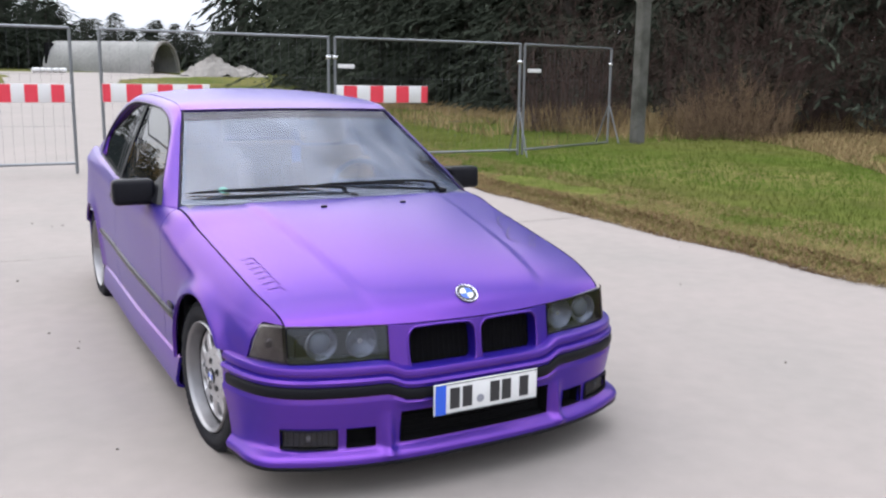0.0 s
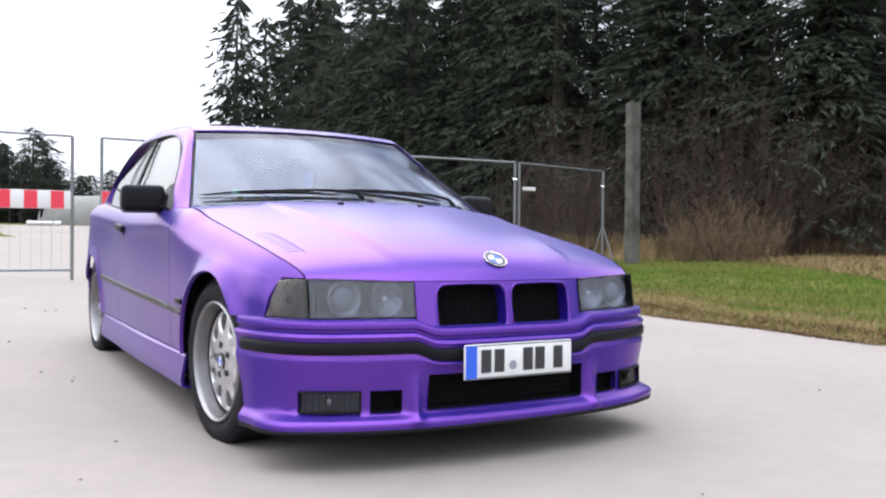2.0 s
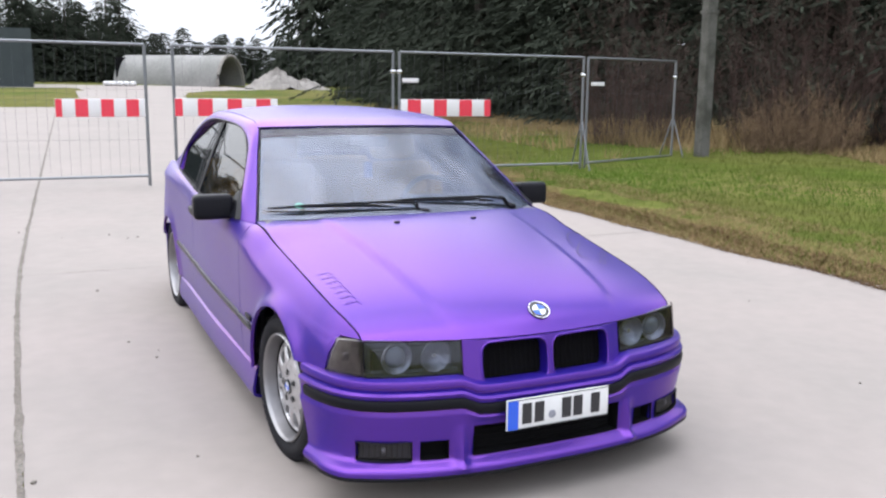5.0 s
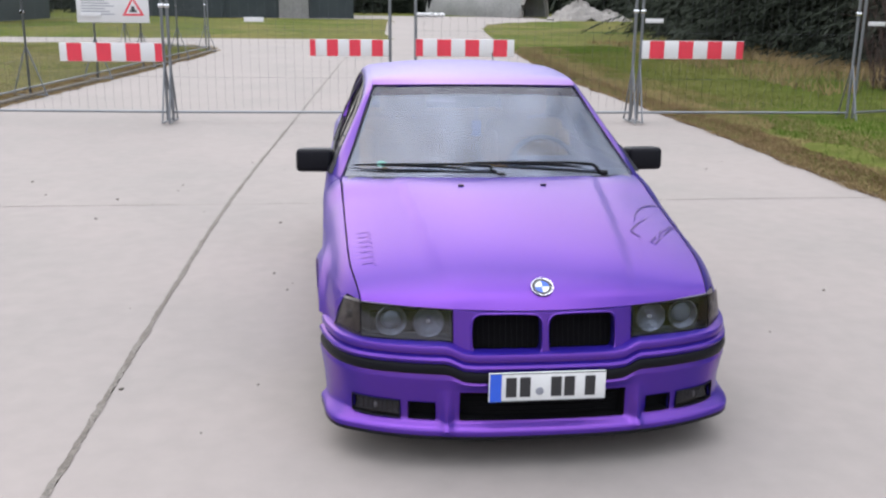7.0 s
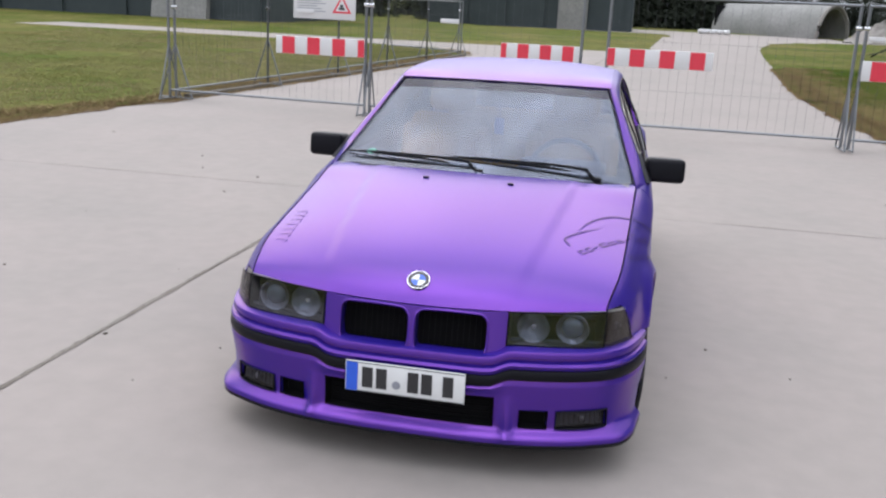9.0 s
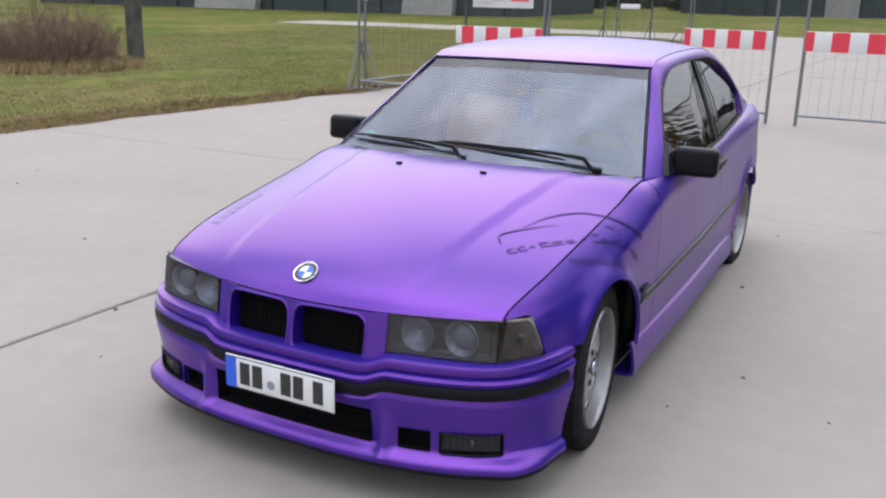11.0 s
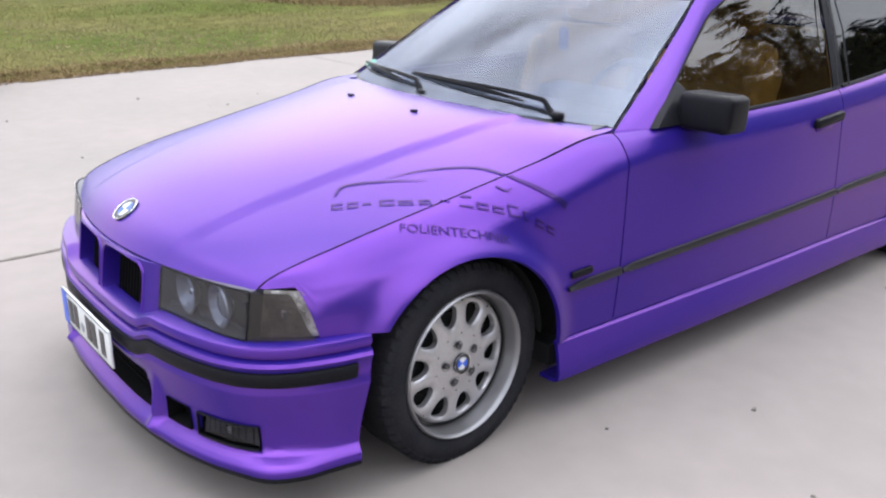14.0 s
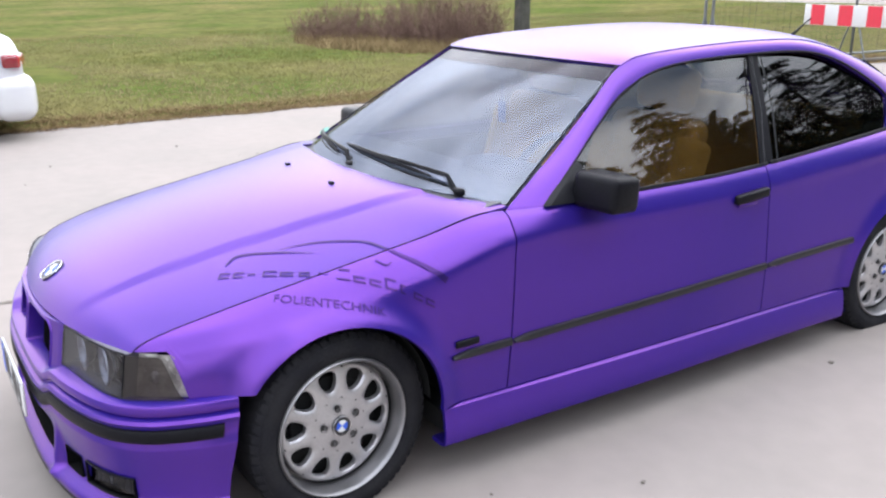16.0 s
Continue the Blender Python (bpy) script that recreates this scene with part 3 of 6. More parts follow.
for side in (1, -1):
    fix = (lambda s: s) if side > 0 else mirrored
    top = lambda x: 0.590 + 0.008 * step(0.33, 0.65, x)
    lamp = part("headlamp", fix(joined(grid(lamp_patch(0.33, 0.652, 0.478, top, -0.085)),
                                       grid([[nose_point(0.33, z, o) for z in np.linspace(0.478, 0.59, 5)] for o in (0.0, -0.085)]),
                                       grid([[nose_point(x, 0.478, o) for x in np.linspace(0.33, 0.652, 12)] for o in (-0.085, 0.0)]),
                                       grid([[nose_point(x, top(x), o) for x in np.linspace(0.33, 0.652, 12)] for o in (0.0, -0.085)]),
                                       grid([[nose_point(0.652, z, o) for z in np.linspace(0.478, 0.598, 5)] for o in (-0.085, 0.0)]))), M_LAMPBACK, car, "double round headlamp behind a clear lens")
    for x, r in ((0.412, 0.053), (0.545, 0.053)):
        turn = Matrix.Translation(nose_point(x, 0.536, -0.014)) @ Matrix.Rotation(radians(-90), 4, "Z")
        bowl = [(0.0, r + 0.004), (0.004, r + 0.002)] + [(0.003 - 0.040 * (1 - q * q), r * q) for q in np.linspace(1, 0.06, 9)]
        dish_ = part("reflector", fix(moved(lathe(bowl, 32), turn)), M_REFLECT, lamp)
        if x > 0.5:
            part("projector_lens", fix(moved(lathe([(-0.022, 0.041), (-0.016, 0.041)] + [(-0.016 + 0.016 * math.cos(a), 0.038 * math.sin(a)) for a in np.linspace(math.pi / 2, 0.02, 8)], 28), turn)), M_PROJECTOR, dish_)
        else:
            part("bulb_cap", fix(moved(lathe([(-0.036, 0.011), (-0.014, 0.011), (-0.010, 0.008), (-0.009, 0.001)], 16), turn)), M_CHROME, dish_)
    part("lamp_mask", fix(grid([[nose_point(x, z, -0.022 - 0.02 * abs(math.sin((x - 0.478) * 21))) for z in (0.482, 0.487, 0.492)] for x in np.linspace(0.334, 0.650, 24)])), M_LAMPBACK, lamp)
    lens = part("lamp_lens", fix(solid(grid(lamp_patch(0.331, 0.651, 0.479, top, 0.004)), 0.004)), M_LENS, lamp)
    # the line of black rubber round the lens
    edge = [nose_point(0.33, z, 0.003) for z in np.linspace(0.478, 0.59, 6)] + [nose_point(x, top(x), 0.003) for x in np.linspace(0.34, 0.652, 12)]
    edge += [nose_point(0.654, z, 0.003) for z in np.linspace(0.595, 0.478, 6)] + [nose_point(x, 0.477, 0.003) for x in np.linspace(0.64, 0.34, 12)]
    part("lamp_seal", fix(tube(edge, 0.0035, 6, closed=True)), M_BLACK, lamp)
    itop = lambda x: 0.598 - 0.004 * step(0.66, 0.71, x) - 0.118 * step(0.712, 0.757, x) ** 0.8
    ind = part("indicator", fix(grid(lamp_patch(0.657, 0.753, 0.479, itop, -0.03, 16))), M_INDIC, car, "smoked corner indicator lamp")
    part("indicator_lens", fix(solid(grid(lamp_patch(0.657, 0.753, 0.479, itop, 0.003, 16)), 0.004)), M_SMOKE, ind)
    part("bulb", fix(moved(round_box(0.026, 0.02, 0.032, 0.009), pose(*nose_point(0.695, 0.535, -0.020)))), M_REFLECT, ind)

# front bumper, swept round the nose
bump_plan = spline([(0, -0.716, 0), (0.2, -0.712, 0), (0.35, -0.697, 0), (0.5, -0.665, 0), (0.64, -0.610, 0), (0.728, -0.524, 0), (0.775, -0.41, 0), (0.797, -0.305, 0)])
bump_t = [k / 400 for k in range(401)]
bump_xs = [bump_plan(t)[0] for t in bump_t]


def bump_point(x, z, out_):
    t = float(np.interp(abs(x), bump_xs, bump_t))
    p, d = bump_plan(t), bump_plan(min(t + 0.01, 1)) - bump_plan(max(t - 0.01, 0))
    nrm = np.array([-d[1], d[0], 0]) / math.hypot(d[0], d[1])
    nrm = -nrm if nrm[1] > 0 else nrm
    w = 1 - step(0.27, 0.36, abs(x))
    # the lip stands out in a blunt corner and dies away towards the wheel
    ledge = step(0.195, 0.155, z) * (0.020 * math.exp(-((abs(x) - 0.715) / 0.045) ** 2) - 0.016 * step(0.75, 0.79, abs(x)))
    q = p + nrm * (out_ + ledge + 0.008 * w * step(0.30, 0.36, z))
    cut = 0.045 * step(0.735, 0.797, abs(x)) * step(0.46, 0.14, z)
    return ((q[0] if x >= 0 else -q[0]), q[1] - cut, z - 0.026 * w * step(0.31, 0.37, z))


BUMP_PROFILE = [(0.476, -0.050), (0.475, -0.010), (0.470, 0.002), (0.460, 0.006), (0.448, 0.004), (0.443, -0.006), (0.438, -0.006), (0.432, 0.010), (0.423, 0.015), (0.408, 0.007), (0.368, 0.006),
                (0.355, 0.013), (0.345, 0.012), (0.315, 0.006), (0.300, 0.004), (0.255, -0.004), (0.205, -0.008), (0.190, -0.008), (0.183, -0.005), (0.176, 0.004), (0.169, 0.016), (0.161, 0.026), (0.152, 0.029), (0.138, 0.026)]
half = [0, 0.05, 0.1, 0.15, 0.2, 0.25, 0.29, 0.305, 0.316, 0.326, 0.336, 0.346, 0.356, 0.366, 0.378, 0.392, 0.42, 0.45, 0.475, 0.490, 0.504, 0.518, 0.55, 0.6, 0.65, 0.668, 0.690, 0.702, 0.715, 0.73, 0.745, 0.76, 0.772, 0.782, 0.79, 0.797]
full = [-x for x in half[:0:-1]] + half
OPENINGS = [(-0.305, 0.305, 0.190, 0.300), (0.392, 0.490, 0.190, 0.255), (0.518, 0.690, 0.190, 0.255), (-0.490, -0.392, 0.190, 0.255), (-0.690, -0.518, 0.190, 0.255)]


def fin(x, z):
    """The two ribs that stand beside the middle opening."""
    return 0.030 * math.exp(-((abs(x) - 0.349) / 0.019) ** 2) * step(0.33, 0.20, z) * step(0.13, 0.19, z)


rows = [[bump_point(x, z, o + fin(x, z)) for z, o in BUMP_PROFILE] for x in full]
v, f = grid(rows)
nz = len(BUMP_PROFILE)
keep = []
for q in f:
    cx, cz = (full[q[0] // nz] + full[q[2] // nz]) / 2, (BUMP_PROFILE[q[0] % nz][0] + BUMP_PROFILE[q[2] % nz][0]) / 2
    if not any(a < cx < b and c < cz < d for a, b, c, d in OPENINGS):
        keep.append(q)
bumper = part("front_bumper", solid((v, keep), 0.010), M_PAINT, car, "purple sports bumper with black rubbing strip")
part("bumper_lip", solid(grid([[bump_point(x, z, o) for z, o in ((0.139, 0.026), (0.132, 0.028), (0.125, 0.025), (0.121, 0.0), (0.121, -0.10))] for x in full]), 0.008), M_BLACK, bumper, "scuffed dark front lip")
strip = [x for x in full if abs(x) < 0.793]
part("rubbing_strip", solid(grid([[bump_point(x, z, o) for z, o in ((0.409, 0.003), (0.406, 0.013), (0.398, 0.017), (0.378, 0.017), (0.370, 0.013), (0.367, 0.003))] for x in strip]), 0.006), M_BLACK, bumper)


def pocket(x0, x1, z0, z1, depth):
    xs_ = [x for x in full if x0 - 1e-6 <= x <= x1 + 1e-6]
    zs_ = np.linspace(z1, z0, 4)
    return joined(grid([[bump_point(x, z, -depth) for z in zs_] for x in xs_]),
                  grid([[bump_point(x, z1, o) for x in xs_] for o in (0.0, -depth)]), grid([[bump_point(x, z0, o) for x in xs_] for o in (-depth, 0.0)]),
                  grid([[bump_point(x0, z, o) for z in zs_] for o in (-depth, 0.0)]), grid([[bump_point(x1, z, o) for z in zs_] for o in (0.0, -depth)]))


for a, b, c, d in OPENINGS:
    inner = part("bumper_opening", pocket(a, b, c, d, 0.05), M_VOID, bumper)
    if b - a > 0.3:
        for k in range(5):
            z = c + 0.014 + 0.020 * k
            part("grille_bar", solid(grid([[bump_point(x, z + dz, -0.040) for dz in (0.003, -0.003)] for x in full if a < x < b]), 0.006), M_VOID, inner)
for side in (1, -1):
    fix = (lambda s: s) if side > 0 else mirrored
    fx = [0.521, 0.55, 0.6, 0.65, 0.687]
    fog = part("fog_lamp", fix(solid(grid([[bump_point(x, z, -0.012 + 0.10 * (0.2225 - z)) for z in np.linspace(0.2535, 0.1915, 5)] for x in fx]), 0.004)), M_FOG, bumper, "grey fog lamp with ribbed glass")
    part("fog_reflector", fix(grid([[bump_point(x, z, -0.046 + 0.022 * ((x - 0.604) / 0.085) ** 2 + 0.012 * ((z - 0.2225) / 0.03) ** 2) for z in np.linspace(0.252, 0.193, 7)] for x in np.linspace(0.522, 0.686, 13)])), M_HOUSING, fog)
    part("fog_bulb", fix(moved(round_box(0.034, 0.02, 0.026, 0.009), pose(*bump_point(0.605, 0.222, -0.026)))), M_REFLECT, fog)
    ring = [bump_point(x, 0.2545, 0.0) for x in np.linspace(0.519, 0.689, 10)] + [bump_point(x, 0.1905, 0.0) for x in np.linspace(0.689, 0.519, 10)]
    part("fog_bezel", fix(tube(ring, 0.0030, 6, closed=True)), M_BLACK, fog)
    for k in range(9):
        x = 0.530 + 0.018 * k
        part("glass_rib", fix(tube([bump_point(x, 0.196, -0.011), bump_point(x, 0.249, -0.016)], 0.0016, 5)), M_FOG, fog)

# number plate: plain bars where the characters stand
plate = part("number_plate", moved(round_box(0.422, 0.008, 0.112, 0.0038, 2), pose(0, -0.762, 0.338)), M_WHITE, car, "white number plate with blue band")
part("blue_band", block(-0.207, -0.166, -0.7682, -0.7662, 0.286, 0.390), M_BLUE, plate, smooth=False)
part("plate_seal", moved(lathe([(0, 0.015), (0.0015, 0.0145), (0.0015, 0.001)], 20), Matrix.Translation((-0.028, -0.7662, 0.322)) @ Matrix.Rotation(radians(-90), 4, "Z")), M_HOUSING, plate)
for x0, x1 in ((-0.150, -0.112), (-0.100, -0.062), (0.012, 0.050), (0.060, 0.098), (0.135, 0.172)):
    part("plate_bar", block(x0, x1, -0.7682, -0.7662, 0.302, 0.376), M_INK, plate, smooth=False)
part("plate_border", joined(block(-0.209, 0.209, -0.7675, -0.7662, 0.3885, 0.3915), block(-0.209, 0.209, -0.7675, -0.7662, 0.2845, 0.2875)), M_INK, plate, smooth=False)


def badge(radius, parent, m):
    """A round badge with four quarters in blue and white."""
    ring = part("badge", moved(lathe([(-0.004, radius), (0.002, radius), (0.003, radius * 0.95), (0.002, radius * 0.62), (-0.001, radius * 0.6)], 32), m), M_INK, parent, "round black-ringed badge in blue and white")
    part("badge_rim", moved(lathe([(0.0015, radius * 1.01), (0.004, radius * 0.99), (0.0032, radius * 0.93)], 32), m), M_CHROME, ring)
    for k, mat in enumerate((M_WHITE, M_BLUE, M_WHITE, M_BLUE)):
        pts = [(0.002, 0, 0)] + [(0.002, radius * 0.64 * math.cos(a), radius * 0.64 * math.sin(a)) for a in np.linspace(k * math.pi / 2, (k + 1) * math.pi / 2, 9)]
        part("badge_quarter", moved((pts, [(0, i, i + 1) for i in range(1, 9)]), m), mat, ring)
    return ring


bz = hood_z(0, -0.612)
badge(0.041, car, Matrix.Translation((0, -0.612, bz + 0.003)) @ Matrix.Rotation(radians(-34), 4, "X").inverted() @ Matrix.Rotation(radians(-90), 4, "Y"))

# side skirts, rubbing strips
skirt = [(0.786, 0.272), (0.800, 0.262), (0.806, 0.235), (0.814, 0.175), (0.808, 0.145), (0.786, 0.135), (0.73, 0.135)]
ys = list(np.linspace(0.335, 2.36, 30))
sheet = [[(x - 0.03 * step(1.0, 2.4, y) + 0.004 * step(0.9, 0.33, y) * step(0.26, 0.14, z), y + (0.03 * (z - 0.27) if y < 0.4 else 0), z) for x, z in skirt] for y in ys]
both("side_skirt", solid(grid([[(x + 0.008, y, z) for x, y, z in r] for r in sheet]), 0.012), M_PAINT, car)


def trim(y0, y1):
    n = max(3, int((y1 - y0) / 0.05))
    sheet = []
    for k in range(n + 1):
        y = y0 + (y1 - y0) * k / n
        zc = 0.430 + 0.0272 * (y - 0.36)
        h = 0.016 * (step(y0 - 0.004, y0 + 0.03, y) * 0.6 + 0.4)
        sheet.append([(side_x(y, zc + dz) + o, y, zc + dz) for dz, o in ((h, -0.002), (h * 0.8, 0.009), (h * 0.3, 0.013), (-h * 0.5, 0.012), (-h, -0.002))])
    return grid(sheet)


both("rubbing_strip", solid(trim(0.362, 0.582), 0.004), M_TRIM, car, "black side rubbing strip")
both("rubbing_strip", solid(trim(0.592, 1.806), 0.004), M_TRIM, car, "black side rubbing strip")
both("rubbing_strip", solid(trim(1.818, 2.36), 0.004), M_TRIM, car, "black side rubbing strip")
both("side_repeater", moved(round_box(0.012, 0.085, 0.022, 0.005), pose(side_x(0.41, 0.468) + 0.004, 0.415, 0.472, 1.5, 0, 0)), M_BLACK, car, "small black side repeater lamp")

# cabin: the pillars and roof rail between screen edge and door glass
RAIL = spline([(0.724, 0.625, 0.849), (0.660, 0.846, 0.985), (0.602, 1.052, 1.125), (0.552, 1.225, 1.240), (0.545, 1.40, 1.278), (0.547, 1.88, 1.300), (0.552, 2.24, 1.287), (0.580, 2.54, 1.205), (0.618, 2.80, 1.085), (0.655, 3.06, 0.945)])
GLASS_TOP = spline([(0.766, 0.738, 0.848), (0.728, 0.862, 0.942), (0.660, 1.045, 1.070), (0.612, 1.200, 1.165), (0.593, 1.43, 1.236), (0.590, 1.88, 1.258), (0.597, 2.22, 1.248), (0.628, 2.46, 1.172), (0.668, 2.665, 1.045), (0.722, 2.62, 0.925)])
K = 90
sheet = []
for k in range(K + 1):
    a, b = RAIL(k / K), GLASS_TOP(k / K)
    row = []
    for j in range(9):
        s = j / 8
        p = a + (b - a) * s
        bulge = 0.010 * math.sin(math.pi * s) * (1 - 0.5 * step(0.75, 1, k / K)) * step(-0.02, 0.12, k / K)
        row.append((p[0] + bulge * 0.8, p[1], p[2] + bulge * 0.5))
    sheet.append(row)
both("roof_pillar", solid(grid(sheet), 0.02), M_PAINT, car)
# foot of the screen pillar, down to the shoulder of the body
foot = [[RAIL(0) * (1 - s) + GLASS_TOP(0) * s + np.array(d) for s in np.linspace(0, 1, 9)] for d in ((0, 0, 0), (0.004, -0.012, -0.010), (0.004, -0.02, -0.034))]
both("cowl_corner", solid(flipped(grid(foot)), 0.01), M_PAINT, car)

# roof
ROOF_MID = pchip([(1.13, 1.252), (1.25, 1.280), (1.45, 1.308), (1.75, 1.332), (2.05, 1.336), (2.35, 1.318), (2.6, 1.275), (2.72, 1.235)])
sheet = []
for k in range(41):
    u = k / 40
    e = RAIL(0.333 + (0.76 - 0.333) * u)
    ym = 1.13 + (2.72 - 1.13) * u
    row = []
    for j in range(33):
        s = -1 + j / 16
        zc = ROOF_MID(ym)
        row.append((s * (e[0] + 0.004), ym + (e[1] - ym) * abs(s) ** 2.2, zc + (e[2] + 0.002 - zc) * abs(s) ** 2.6))
    sheet.append(row)
part("roof", solid(grid(sheet), 0.02), M_PAINT, car)

# screens
def screen(low_mid, low_end, top_mid, top_end, bulge, inset=0.0, u0=0.0, u1=1.0, w=1.0, n=20):
    rows_ = []
    for i in range(n + 1):
        u = u0 + (u1 - u0) * i / n
        row = []
        for j in range(n + 1):
            s = w * (-1 + 2 * j / n)
            lo = np.array(low_mid) + (np.array(low_end) - np.array(low_mid)) * np.array([abs(s), s * s, s * s])
            hi = np.array(top_mid) + (np.array(top_end) - np.array(top_mid)) * np.array([abs(s), s * s, s * s])
            p = lo + (hi - lo) * u
            b = bulge * math.sin(math.pi * u) * (1 - s * s) - inset
            row.append((math.copysign(p[0], s) if s else 0.0, p[1] - b * 0.5, p[2] + b * 0.85))
        rows_.append(row)
    return grid(rows_)


SCREEN = ((0, 0.385, 0.872), (0.716, 0.622, 0.849), (0, 1.128, 1.250), (0.542, 1.222, 1.240), 0.030)
pane = part("windscreen", solid(screen(*SCREEN, inset=0.004, u0=0.02, u1=0.88), 0.005), M_GLASS, car, "windscreen with a tinted band along its top")
part("shade_band", solid(screen(*SCREEN, inset=0.004, u0=0.881, u1=0.992), 0.005), M_SHADE, pane)
for ob in (pane, *pane.children):
    ob.visible_shadow = False
lower = screen(*SCREEN, inset=0.011, u0=0.0, u1=0.085, n=12)
part("screen_border", lower, M_INK, pane)
for s in (1, -1):
    pts = []
    for u in np.linspace(0.0, 1.0, 14):
        lo, hi = np.array(SCREEN[1]), np.array(SCREEN[3])
        p = lo + (hi - lo) * u
        b = 0.002
        pts.append((s * p[0], p[1] - b * 0.5, p[2] + b * 0.85))
    part("screen_seal", tube(pts, 0.0032, 6), M_BLACK, pane)
    band = []
    for u in np.linspace(0.0, 0.99, 14):
        lo, hi = np.array(SCREEN[1]), np.array(SCREEN[3])
        p = lo + (hi - lo) * u
        band.append([(s * (p[0] - d), p[1] - 0.9 * d * 0.30, p[2] - 0.009 + 0.03 * d) for d in (0.003, 0.010, 0.018)])
    part("screen_border", grid(band), M_INK, pane)
pts = []
for s in np.linspace(-1, 1, 25):
    a, b = np.array(SCREEN[2]), np.array(SCREEN[3])
    p = a + (b - a) * np.array([abs(s), s * s, s * s])
    pts.append((math.copysign(p[0], s), p[1], p[2]))
part("screen_seal", tube(pts, 0.0035, 6), M_BLACK, pane)
# black cowl between bonnet and screen
cowl = [[(s * 0.60, 0.40 + 0.165 * s * s + d * (1 - 0.85 * s ** 4), 0.872 - 0.032 * s * s + h * (1 - 0.85 * s ** 4) - 0.006 * s ** 4) for s in np.linspace(-1, 1, 31)] for d, h in ((-0.03, -0.012), (0.0, -0.006), (0.03, 0.004), (0.06, 0.018))]
part("cowl_panel", solid(grid(cowl), 0.01), M_BLACK, car)
# painted corners between bonnet and screen
corner = [[np.array(hood_point(s, 1.0)) * (1 - k) + np.array([0.718 * s, 0.386 + 0.240 * s * s, 0.8735 - 0.023 * s * s]) * k for s in np.linspace(0.80, 1.0, 9)] for k in (-0.02, 0.35, 0.7, 1.06)]
both("cowl_corner", solid(grid(corner), 0.006), M_PAINT, car)
# hatch: rear screen and tail
REAR = ((0, 3.10, 0.99), (0.63, 3.02, 0.975), (0, 2.735, 1.232), (0.57, 2.63, 1.19), 0.02)
rear = part("rear_window", solid(flipped(screen(*REAR, inset=-0.002)), 0.005), M_TINTED, car)
rear.visible_shadow = False
tail = []
for y, z, o in ((3.06, 0.985, 0.0), (3.14, 0.975, 0.0), (3.22, 0.95, 0.0), (3.25, 0.80, 0.0), (3.26, 0.60, 0.0), (3.24, 0.46, 0)):
    tail.append([(s * (0.64 + 0.05 * step(0.98, 0.8, z)), y - 0.06 * s * s, z - 0.01 * s * s) for s in np.linspace(-1, 1, 21)])
part("tailgate", solid(grid(tail), 0.012), M_PAINT, car)
deck = [[(x0 + (x1 - x0) * s, y, z0 + (z1 - z0) * s) for s in np.linspace(0, 1, 5)] for y, x0, z0, x1, z1 in
        ((2.56, 0.722, 0.916, 0.726, 0.914), (2.8, 0.69, 0.936, 0.703, 0.922), (3.06, 0.63, 0.955, 0.665, 0.928), (3.20, 0.60, 0.95, 0.648, 0.925))]
both("rear_shoulder", solid(grid(deck), 0.01), M_PAINT, car)
rear_plan = spline([(0.748, 3.03, 0), (0.735, 3.15, 0), (0.700, 3.27, 0), (0.64, 3.345, 0), (0.4, 3.385, 0), (0, 3.40, 0)])
rear_bits = []
for z, o in ((0.50, -0.05), (0.505, 0.0), (0.49, 0.006), (0.44, 0.006), (0.42, 0.0), (0.22, -0.005), (0.19, -0.03)):
    line = [rear_plan(t) for t in np.linspace(0, 1, 22)]
    line = [(p[0] + o * (1 - t), p[1] + o * t, z) for p, t in zip(line, np.linspace(0, 1, 22))]
    rear_bits.append(line + [(-x, y, zz) for x, y, zz in line[-2::-1]])
rbump = part("rear_bumper", solid(grid(rear_bits), 0.01), M_PAINT, car)
rb = [[(x * 1.012, y + 0.008, z) for x, y, z in r] for r in (rear_bits[2], rear_bits[3])]
part("rubbing_strip", solid(grid(rb), 0.008), M_BLACK, rbump)

# side glass
gt = [GLASS_TOP(k / 400) for k in range(401)]
turn_back = max(range(401), key=lambda k: gt[k][1])
gy = [p[1] for p in gt[:turn_back + 1]]


def side_glass(y0a, y0b, y1a, y1b, inset=0.016):
    """Columns between the belt and the upper edge; each end may lean."""
    rows_ = []
    for i in range(25):
        u = i / 24
        ybot, ytop = y0a + (y1a - y0a) * u, y0b + (y1b - y0b) * u
        top_z = float(np.interp(ytop, gy, [p[2] for p in gt[:turn_back + 1]])) - 0.004
        bz_, bx = seam_z(ybot) + 0.004, seam_x(ybot)
        hs = [(max(top_z, bz_ + 0.002) - bz_) * s for s in np.linspace(0, 1, 11)]
        rows_.append([(bx - 0.40 * h - 0.12 * h * h - inset, ybot + (ytop - ybot) * k / 10, bz_ + h) for k, h in enumerate(hs)])
    return flipped(grid(rows_))


